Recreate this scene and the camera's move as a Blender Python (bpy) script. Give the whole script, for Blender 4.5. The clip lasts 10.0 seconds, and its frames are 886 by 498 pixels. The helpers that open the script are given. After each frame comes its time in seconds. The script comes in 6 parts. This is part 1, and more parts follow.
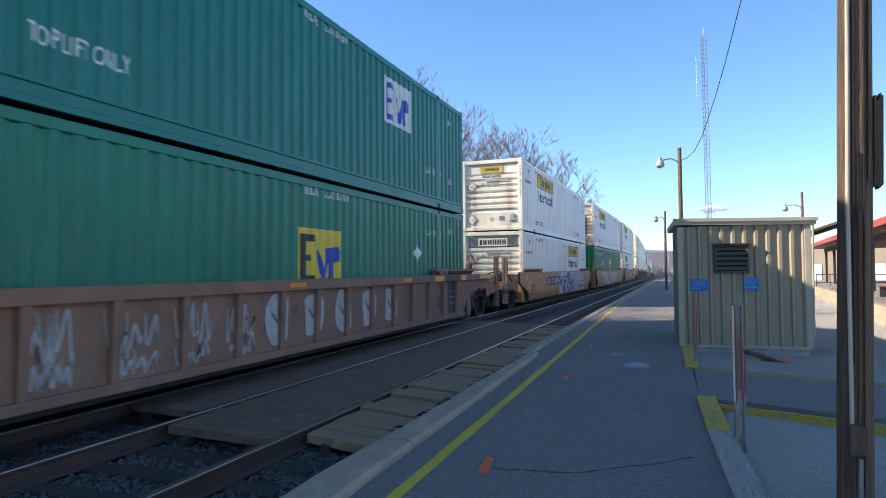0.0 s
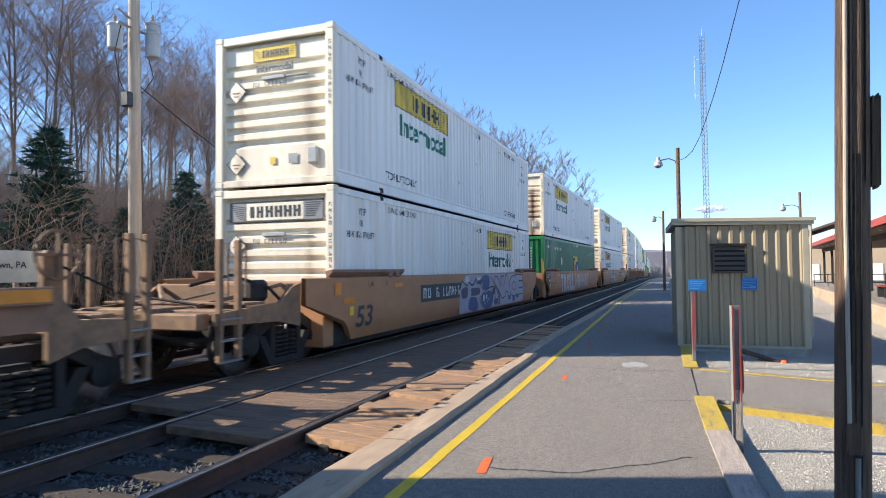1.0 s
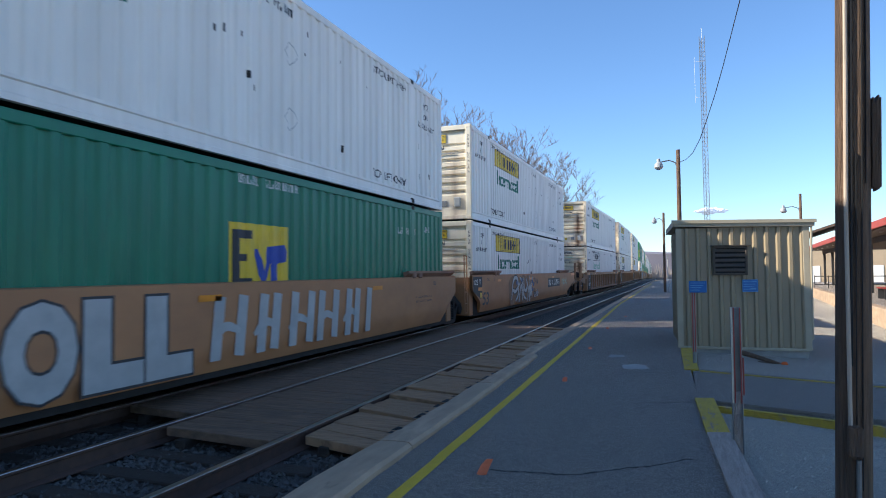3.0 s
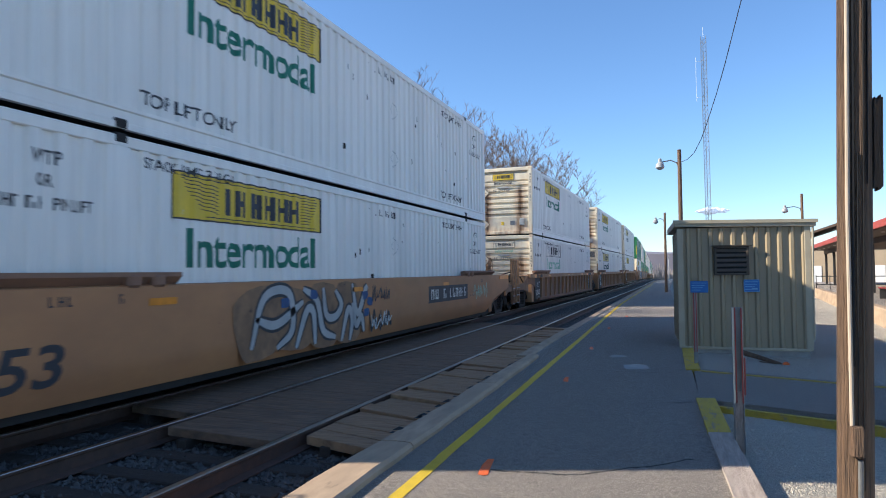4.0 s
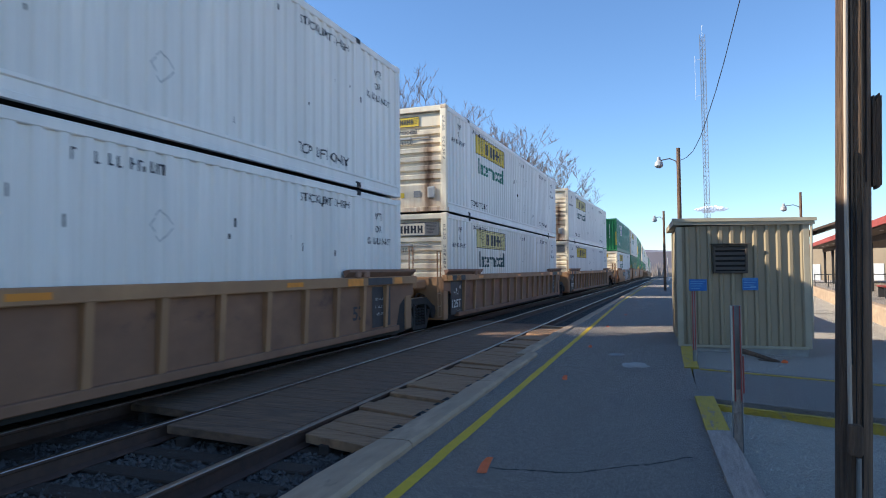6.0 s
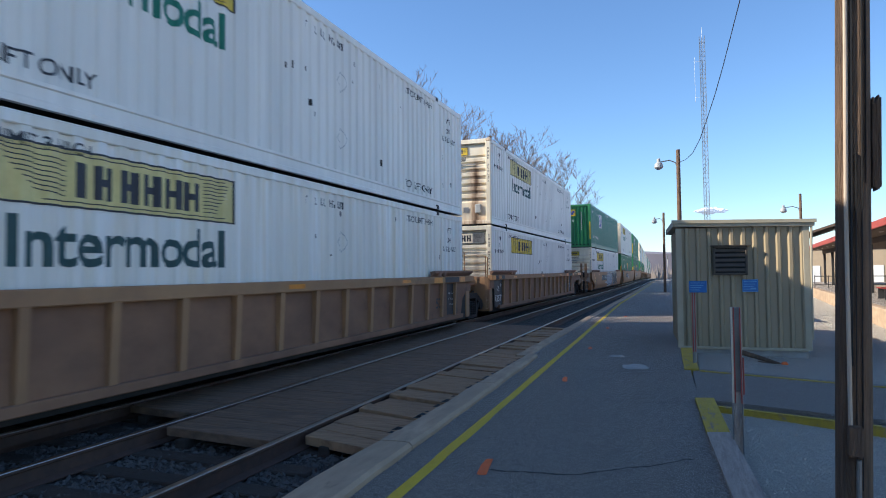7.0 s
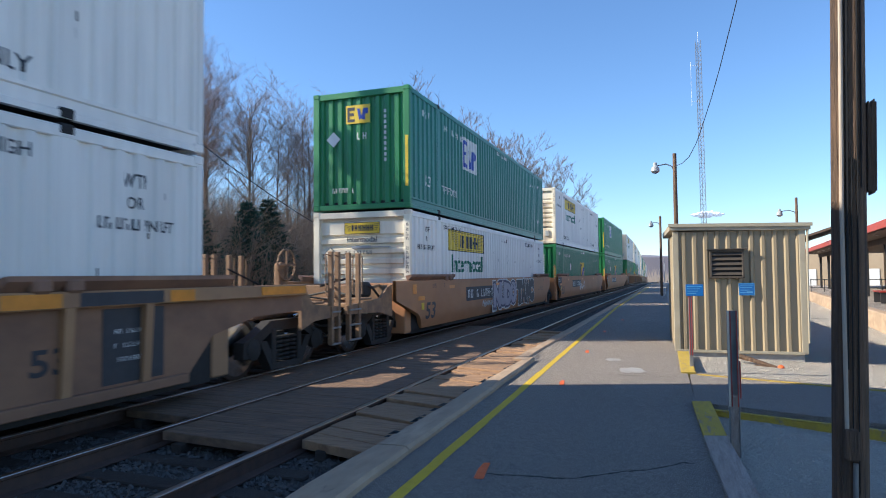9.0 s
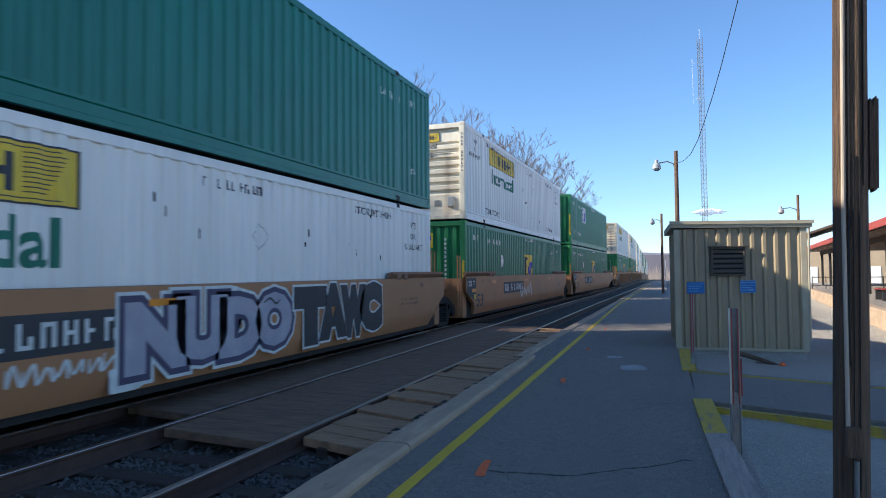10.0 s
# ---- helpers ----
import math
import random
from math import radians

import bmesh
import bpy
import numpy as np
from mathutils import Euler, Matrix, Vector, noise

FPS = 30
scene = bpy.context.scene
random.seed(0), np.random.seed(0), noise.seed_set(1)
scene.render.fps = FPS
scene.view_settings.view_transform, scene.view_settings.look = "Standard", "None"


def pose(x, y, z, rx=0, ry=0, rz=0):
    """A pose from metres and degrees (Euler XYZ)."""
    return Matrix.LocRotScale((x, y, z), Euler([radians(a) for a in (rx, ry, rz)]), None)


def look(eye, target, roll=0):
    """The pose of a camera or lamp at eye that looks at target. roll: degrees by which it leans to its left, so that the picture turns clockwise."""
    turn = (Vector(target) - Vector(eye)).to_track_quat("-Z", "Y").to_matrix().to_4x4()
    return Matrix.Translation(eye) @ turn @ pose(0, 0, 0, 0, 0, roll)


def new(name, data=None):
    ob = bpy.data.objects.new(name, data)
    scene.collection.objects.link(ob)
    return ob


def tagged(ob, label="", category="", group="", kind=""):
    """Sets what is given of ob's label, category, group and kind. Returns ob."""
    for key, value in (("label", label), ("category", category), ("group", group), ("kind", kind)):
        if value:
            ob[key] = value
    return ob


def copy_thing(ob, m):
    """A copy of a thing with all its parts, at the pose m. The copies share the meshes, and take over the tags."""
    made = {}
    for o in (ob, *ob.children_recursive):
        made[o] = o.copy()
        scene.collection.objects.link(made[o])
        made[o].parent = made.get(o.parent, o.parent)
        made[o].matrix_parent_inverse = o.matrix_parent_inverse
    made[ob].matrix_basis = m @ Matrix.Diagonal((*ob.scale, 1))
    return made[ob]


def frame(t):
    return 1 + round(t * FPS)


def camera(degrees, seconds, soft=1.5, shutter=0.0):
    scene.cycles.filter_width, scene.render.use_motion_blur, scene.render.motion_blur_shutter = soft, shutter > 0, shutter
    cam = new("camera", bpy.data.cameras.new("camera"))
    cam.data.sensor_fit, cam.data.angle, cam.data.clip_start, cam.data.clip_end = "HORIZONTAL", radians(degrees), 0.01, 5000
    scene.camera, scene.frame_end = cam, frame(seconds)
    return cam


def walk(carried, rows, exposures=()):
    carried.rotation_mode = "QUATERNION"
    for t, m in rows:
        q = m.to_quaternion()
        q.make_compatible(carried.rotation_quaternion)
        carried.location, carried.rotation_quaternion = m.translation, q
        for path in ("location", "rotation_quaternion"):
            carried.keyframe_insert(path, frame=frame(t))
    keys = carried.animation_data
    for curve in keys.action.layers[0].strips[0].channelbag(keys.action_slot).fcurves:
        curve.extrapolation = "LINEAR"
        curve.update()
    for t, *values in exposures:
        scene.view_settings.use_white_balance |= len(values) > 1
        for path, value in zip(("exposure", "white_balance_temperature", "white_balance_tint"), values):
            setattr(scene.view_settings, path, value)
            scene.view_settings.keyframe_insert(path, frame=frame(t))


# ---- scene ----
cam = camera(69.8, 10.0, soft=1.0, shutter=0.12)

# the hand-held camera: seconds, small turns and tilts
SWAY = [(0.0, 3.2, .2), (.5, 1.4, .2), (1.0, 0, 0), (1.5, -2.6, .2), (2.0, -3.2, 2.8), (2.5, -1.4, 3.2), (4.0, 3.0, 3.2), (4.5, 3.2, 4.2),
        (5.0, 2.8, 2.2), (6.5, .5, 0), (7.0, .8, 3.0), (7.5, -.6, 6.2), (8.0, 0, 8.0), (8.5, -2.8, 9.6), (9.0, -5.0, 9.2), (9.5, -3.0, 7.8), (10.0, -2.8, 4.8)]
EYE = 1.544
walk(cam, [(t, pose(0, 0, EYE, 91.894 + .051 * b, .534, 19.945 + .0457 * a)) for t, a, b in SWAY],
     [(0.0, 1.38, 5450, 9), (2.0, 1.24, 5450, 9), (6.5, 1.13, 5550, 9), (10.0, 1.16, 5400, 9)])

# ---- daylight ----
world = bpy.data.worlds.new("world")
scene.world = world
world.use_nodes = True
sky = world.node_tree.nodes.new("ShaderNodeTexSky")
sky.sky_type, sky.sun_disc = "NISHITA", False
sky.sun_elevation, sky.sun_rotation = radians(29.5), radians(250.9)
sky.air_density, sky.dust_density, sky.ozone_density = 1.0, 0.1, 3.2
world.node_tree.links.new(sky.outputs[0], world.node_tree.nodes["Background"].inputs[0])
world.node_tree.nodes["Background"].inputs[1].default_value = 0.085
sun = new("sun", bpy.data.lights.new("sun", "SUN"))
sun.data.energy, sun.data.angle, sun.data.color = 4.4, radians(.5), (1, .82, .58)
sun.matrix_world = look((0, 0, 30), (.945, .327, 30 - .567))


# ---- materials ----
def mat(name, c, c2=None, rough=.7, metal=0.0, scale=7, big=.8, bump=.08, bscale=60, rust=0.0, rustc=(.13, .05, .02), stretch=(1, 1, 1), spots=0.0, spec=.5, streak=0.0):
    """A weathered surface: two sizes of variation, optional rust or dirt patches, fine relief."""
    m = bpy.data.materials.new(name)
    m.use_nodes = True
    n, ln = m.node_tree.nodes, m.node_tree.links.new
    b = n["Principled BSDF"]
    b.inputs["Roughness"].default_value, b.inputs["Metallic"].default_value = rough, metal
    b.inputs["Specular IOR Level"].default_value = spec
    c2 = c2 or tuple(x * .72 for x in c)
    tc, oi, mp = n.new("ShaderNodeTexCoord"), n.new("ShaderNodeObjectInfo"), n.new("ShaderNodeMapping")
    mul = n.new("ShaderNodeMath")
    mul.operation = "MULTIPLY"
    mul.inputs[1].default_value = 37
    ln(oi.outputs["Random"], mul.inputs[0])
    ln(tc.outputs["Object"], mp.inputs["Vector"])
    ln(mul.outputs[0], mp.inputs["Location"])
    mp.inputs["Scale"].default_value = stretch

    def noise_tex(s, detail=5, rgh=.6):
        t = n.new("ShaderNodeTexNoise")
        t.inputs["Scale"].default_value, t.inputs["Detail"].default_value, t.inputs["Roughness"].default_value = s, detail, rgh
        ln(mp.outputs[0], t.inputs["Vector"])
        return t

    def mix(fac, a, bcol):
        x = n.new("ShaderNodeMix")
        x.data_type = "RGBA"
        ln(fac, x.inputs[0])
        for k, s in ((6, a), (7, bcol)):
            if isinstance(s, tuple):
                x.inputs[k].default_value = (*s, 1)
            else:
                ln(s, x.inputs[k])
        return x.outputs[2]

    def ramp(src, lo, hi):
        r = n.new("ShaderNodeMapRange")
        ln(src, r.inputs[0])
        r.inputs[1].default_value, r.inputs[2].default_value = lo, hi
        return r.outputs[0]
    col = mix(ramp(noise_tex(scale).outputs[0], .35, .68), c, c2)
    dirt = tuple(x * .6 + .4 * y for x, y in zip(c, c2))
    col = mix(ramp(noise_tex(big, 3).outputs[0], .42, .75), col, tuple(x * .86 for x in dirt))
    if rust:
        col = mix(ramp(noise_tex(scale * .6, 8, .7).outputs[0], .74 - rust * .3, .8 - rust * .25), col, rustc)
    if streak:
        # two upright runs of rust, breaking up sideways
        sx_ = n.new("ShaderNodeSeparateXYZ")
        ln(tc.outputs["Object"], sx_.inputs[0])

        def calc(op, a, bb):
            q = n.new("ShaderNodeMath")
            q.operation = op
            for k_, v_ in ((0, a), (1, bb)):
                if isinstance(v_, (int, float)):
                    q.inputs[k_].default_value = v_
                else:
                    ln(v_, q.inputs[k_])
            return q.outputs[0]
        off = calc("ABSOLUTE", calc("SUBTRACT", calc("ABSOLUTE", sx_.outputs[0], 0), .74), 0)
        wob = calc("MULTIPLY", noise_tex(3.2, 4).outputs[0], .34)
        fade = ramp(sx_.outputs[2], 2.35, 1.7)
        hit = calc("MULTIPLY", ramp(calc("ADD", off, wob), .32, .16), fade)
        rim = calc("MULTIPLY", ramp(calc("ADD", off, wob), .5, .2), fade)
        low_ = calc("MULTIPLY", ramp(sx_.outputs[2], .5, .02), ramp(noise_tex(4, 5).outputs[0], .4, .62))
        col = mix(calc("MULTIPLY", calc("MAXIMUM", rim, low_), streak * .7), col, (.42, .21, .085))
        col = mix(calc("MULTIPLY", hit, streak), col, (.085, .042, .022))
    if spots:
        col = mix(ramp(noise_tex(scale * 9, 2).outputs[0], .7 - spots * .2, .74 - spots * .2), col, tuple(min(1, x * 1.9 + .05) for x in c))
    ln(col, b.inputs["Base Color"])
    rr = n.new("ShaderNodeMapRange")
    ln(noise_tex(scale * 1.7).outputs[0], rr.inputs[0])
    rr.inputs[3].default_value, rr.inputs[4].default_value = max(.03, rough - .12), min(1, rough + .12)
    ln(rr.outputs[0], b.inputs["Roughness"])
    if bump:
        bp = n.new("ShaderNodeBump")
        bp.inputs["Strength"].default_value, bp.inputs["Distance"].default_value = min(1, bump * 3), bump * .1
        ln(noise_tex(bscale, 4).outputs[0], bp.inputs["Height"])
        ln(bp.outputs[0], b.inputs["Normal"])
    return m


M = dict(
    white=mat("white_container_paint", (.82, .8, .75), (.74, .72, .675), .42, scale=2.6, big=.4, bump=.02, rust=.24, rustc=(.62, .57, .49), stretch=(1, 3.2, .22)),
    whitestain=mat("yellow_stained_white_paint", (.86, .85, .82), (.72, .66, .53), .45, scale=1.7, big=.4, bump=.02, rust=.34, rustc=(.58, .47, .32), stretch=(1, 3.6, .12)),
    cream=mat("cream_end_paint", (.86, .79, .63), (.76, .68, .52), .5, scale=3, bump=.03, rust=.16, rustc=(.42, .32, .2), stretch=(1.6, 1, .4), streak=.3),
    creamrust=mat("rust_streaked_end_paint", (.84, .765, .6), (.72, .61, .44), .55, scale=2.2, bump=.03, rust=.22, rustc=(.4, .22, .1), stretch=(2.2, 1, .4), streak=.95),
    green=mat("green_container_paint", (.016, .185, .1), (.012, .14, .078), .42, scale=3, big=.4, bump=.02, rust=.06, rustc=(.05, .06, .03), stretch=(1, 1, .35)),
    teal=mat("teal_green_container_paint", (.012, .17, .125), (.01, .13, .098), .42, scale=3, big=.4, bump=.02, rust=.05, rustc=(.04, .06, .05), stretch=(1, 1, .35)),
    greenend=mat("light_green_end_paint", (.035, .22, .075), (.025, .17, .06), .45, scale=3, bump=.02, stretch=(1, 1, .4)),
    gap=mat("black_rubber_and_shadow_gap", (.012, .012, .013), rough=.8),
    yellow=mat("yellow_decal", (.75, .53, .02), (.62, .44, .03), .45, scale=5, bump=.01, rust=.2, rustc=(.55, .5, .35)),
    fadedyellow=mat("sun_bleached_yellow_decal", (.72, .62, .26), (.6, .5, .2), .5, scale=5, bump=.01, rust=.35, rustc=(.68, .62, .45)),
    fadedgreen=mat("sun_bleached_green_lettering", (.24, .5, .34), (.45, .6, .5), .55, bump=0, scale=9, rust=.4, rustc=(.68, .72, .68)),
    darkteal=mat("dark_teal_lettering", (.012, .055, .06), (.02, .075, .08), .5, bump=0, scale=9, rust=.2, rustc=(.2, .25, .25)),
    ink=mat("dark_lettering", (.025, .028, .04), rough=.5, bump=0, rust=.15, rustc=(.2, .2, .2)),
    jgreen=mat("green_lettering", (.006, .13, .085), (.008, .16, .1), .5, bump=0, scale=9, rust=.22, rustc=(.3, .38, .35)),
    wink=mat("white_lettering", (.68, .7, .68), rough=.5, bump=0, scale=9, rust=.18, rustc=(.25, .35, .3)),
    blue=mat("blue_lettering", (.02, .06, .4), rough=.45, bump=0),
    sky=mat("light_blue_lettering", (.16, .4, .68), rough=.45, bump=0),
    tan=mat("faded_tan_car_paint", (.42, .205, .085), (.33, .16, .072), .62, scale=2.2, big=.35, bump=.03, rust=.25, rustc=(.24, .105, .05), stretch=(1, .5, .9)),
    brown=mat("rusty_brown_car_paint", (.3, .165, .1), (.19, .105, .07), .75, scale=3, big=.5, bump=.05, rust=.4, rustc=(.14, .07, .045), stretch=(1, .6, .6)),
    tan2=mat("dusty_yellow_brown_car_paint", (.4, .225, .105), (.27, .15, .078), .72, scale=2.2, big=.35, bump=.05, rust=.4, rustc=(.21, .115, .07), stretch=(1, .6, .6)),
    sheet=mat("dull_brown_side_sheet", (.27, .145, .08), (.17, .09, .055), .75, scale=2, big=.3, bump=.05, rust=.4, rustc=(.13, .07, .05), stretch=(1, .5, .8)),
    dusty=mat("dusty_brown_end_steel", (.3, .175, .09), (.15, .09, .055), .75, scale=5, big=.8, bump=.06, rust=.35, rustc=(.1, .06, .042)),
    crack=mat("dark_asphalt_crack", (.085, .08, .075), rough=.95, scale=20, bump=.3),
    black=mat("grimy_black_steel", (.013, .0125, .0125), (.024, .021, .019), .8, scale=9, bump=.06, rust=.2, rustc=(.06, .04, .028)),
    panel=mat("dark_stencil_panel", (.025, .027, .033), (.04, .04, .045), .6, scale=4, bump=.02),
    orange=mat("orange_reflector", (.75, .27, .015), rough=.35, bump=0),
    wheel=mat("wheel_steel", (.07, .055, .045), (.03, .027, .025), .45, .6, scale=6, bump=.03),
    tread=mat("polished_wheel_tread", (.6, .6, .6), rough=.22, metal=1.0, scale=12, bump=.01),
    pole=mat("weathered_pole_wood", (.24, .145, .085), (.075, .05, .035), .85, scale=5, big=1.2, bump=.5, bscale=16, stretch=(6, 6, .35)),
    palepole=mat("silvery_pole_wood", (.5, .42, .33), (.38, .3, .23), .85, scale=4, big=.5, bump=.15, bscale=20, stretch=(5, 5, .3), rust=.1, rustc=(.3, .14, .06)),
    plank=mat("worn_crossing_plank", (.45, .27, .145), (.25, .15, .085), .85, scale=4, big=1.1, bump=.25, bscale=25, stretch=(.7, 7, 2)),
    # slightly darker inner boards, deepened further so the colour holds the train's shade
    darkplank=mat("shade_darkened_plank", (.27, .165, .1), (.11, .075, .052), .85, scale=4, big=1.1, bump=.25, bscale=25, stretch=(.7, 7, 2)),
    tie=mat("creosoted_tie", (.06, .045, .035), rough=.9, bump=.2, scale=4, stretch=(.5, 5, 2)),
    railside=mat("rusty_rail_steel", (.105, .055, .035), (.06, .036, .027), .75, .1, scale=6, bump=.06),
    railtop=mat("polished_rail_head", (.38, .36, .34), (.25, .22, .2), .34, 1.0, scale=5, bump=.02, stretch=(1, .2, 1)),
    asphalt=mat("worn_asphalt", (.36, .31, .265), (.2, .178, .155), .92, scale=18, big=.35, bump=.8, bscale=90, spots=.75),
    kerb=mat("weathered_kerb", (.46, .335, .22), (.3, .215, .145), .88, scale=3, big=.9, bump=.1, bscale=30, rust=.3, rustc=(.22, .16, .11), stretch=(3, .8, 2)),
    line=mat("worn_yellow_paint", (.68, .47, .015), (.56, .38, .02), .7, scale=9, bump=.2, bscale=100, rust=.3, rustc=(.25, .2, .1)),
    timber=mat("grey_landscape_timber", (.56, .47, .4), (.34, .27, .23), .9, scale=4, bump=.35, bscale=22, stretch=(6, .7, 3)),
    ytimber=mat("yellow_painted_timber", (.6, .42, .04), (.46, .32, .06), .85, scale=5, bump=.3, bscale=30, rust=.62, rustc=(.3, .23, .17), stretch=(4, 1, 3)),
    spray=mat("orange_spray_paint", (.85, .16, .03), rough=.7, bump=.2, bscale=120, scale=14, rust=.15, rustc=(.2, .12, .1)),
    gravel=mat("pale_gravel_ground", (.56, .49, .41), (.36, .315, .27), .95, scale=24, big=.35, bump=.9, bscale=70, spots=.7),
    stones=mat("ballast_stone", (.12, .112, .104), (.055, .052, .05), .9, scale=5, bump=.2, bscale=20),
    palestone=mat("pale_gravel_stone", (.62, .55, .46), (.38, .34, .29), .9, scale=5, bump=.2, bscale=20),
    ballast=mat("dark_ballast_bed", (.068, .063, .058), (.036, .034, .032), .95, scale=22, bump=.9, bscale=45, spots=.6),
    dirt=mat("wooded_hillside_litter", (.28, .19, .125), (.17, .12, .085), .95, scale=1.2, big=.1, bump=.6, bscale=8),
    shed=mat("tan_ribbed_steel", (.33, .265, .165), (.27, .215, .135), .5, scale=2.5, big=.6, bump=.02, rust=.05, rustc=(.2, .15, .1), stretch=(1, 1, .3)),
    shedtrim=mat("beige_trim_steel", (.42, .365, .26), (.35, .3, .21), .5, scale=3, bump=.02),
    louvre=mat("brown_louvre", (.09, .07, .05), rough=.6, scale=5),
    conc=mat("grey_concrete", (.4, .38, .35), (.28, .26, .24), .9, scale=6, bump=.2, bscale=40),
    signblue=mat("blue_sign_face", (.012, .13, .42), (.012, .11, .36), .4, bump=0),
    steel=mat("galvanised_steel", (.3, .3, .3), (.2, .2, .2), .5, .7, scale=8, bump=.02),
    redp=mat("faded_red_plastic", (.36, .045, .03), (.25, .035, .025), .5, bump=.02),
    grey=mat("grey_transformer_paint", (.42, .43, .43), (.33, .34, .34), .45, bump=.02, scale=4),
    bark=mat("bare_tree_bark", (.24, .175, .13), (.14, .105, .08), .9, scale=3, bump=.3, bscale=20, stretch=(3, 3, .5)),
    twig=mat("bare_twigs", (.3, .215, .17), (.2, .145, .115), .9, scale=1, bump=0),
    brush=mat("dry_brush", (.4, .29, .2), (.27, .19, .14), .95, scale=.7, bump=0),
    spruce=mat("dark_spruce_needles", (.035, .075, .05), (.075, .12, .085), .85, scale=2.5, bump=0),
    # distance haze is mixed into this bluish grey
    hill=mat("hazy_wooded_ridge", (.21, .2, .24), (.17, .165, .2), 1, scale=.02, big=.004, bump=0),
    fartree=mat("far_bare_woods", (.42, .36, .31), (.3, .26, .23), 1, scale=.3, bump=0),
    cloud=mat("self_lit_white_cloud", (.66, .68, .74), (.58, .61, .68), 1, scale=.02, big=.01, bump=0, spec=0),
    canopy=mat("red_canopy_edge", (.36, .06, .04), (.27, .05, .035), .6, scale=4),
    soffit=mat("brown_canopy_soffit", (.12, .075, .05), (.09, .06, .04), .7, scale=4),
    build=mat("tan_building_wall", (.42, .33, .22), (.36, .28, .19), .8, scale=1, big=.2, bump=.05),
    whitew=mat("white_painted_metal", (.75, .75, .73), (.68, .68, .66), .5, scale=2),
    darkmetal=mat("dark_painted_metal", (.03, .03, .033), rough=.5),
    tealp=mat("teal_planter", (.01, .2, .2), rough=.5),
    signw=mat("cream_sign_face", (.66, .62, .5), rough=.5, scale=2),
    chalk=mat("chalky_spray_paint", (.5, .48, .46), (.34, .32, .31), .7, bump=0, scale=9, rust=.4, rustc=(.16, .1, .075)),
    farbark=mat("dark_bare_branches", (.2, .145, .11), (.13, .095, .075), .9, scale=3, bump=0),
    violet=mat("violet_spray_paint", (.075, .065, .12), (.05, .045, .085), .6, bump=0, scale=5, rust=.15, rustc=(.12, .1, .12)),
    lilac=mat("lilac_grey_spray_paint", (.4, .385, .43), (.3, .285, .35), .6, bump=0, scale=4, rust=.2, rustc=(.5, .48, .5)),
    bluespray=mat("blue_spray_paint", (.03, .09, .24), (.03, .06, .15), .6, bump=0, scale=3, rust=.25, rustc=(.12, .2, .3)),
    wire=mat("black_cable", (.015, .015, .017), rough=.6, bump=0),
)


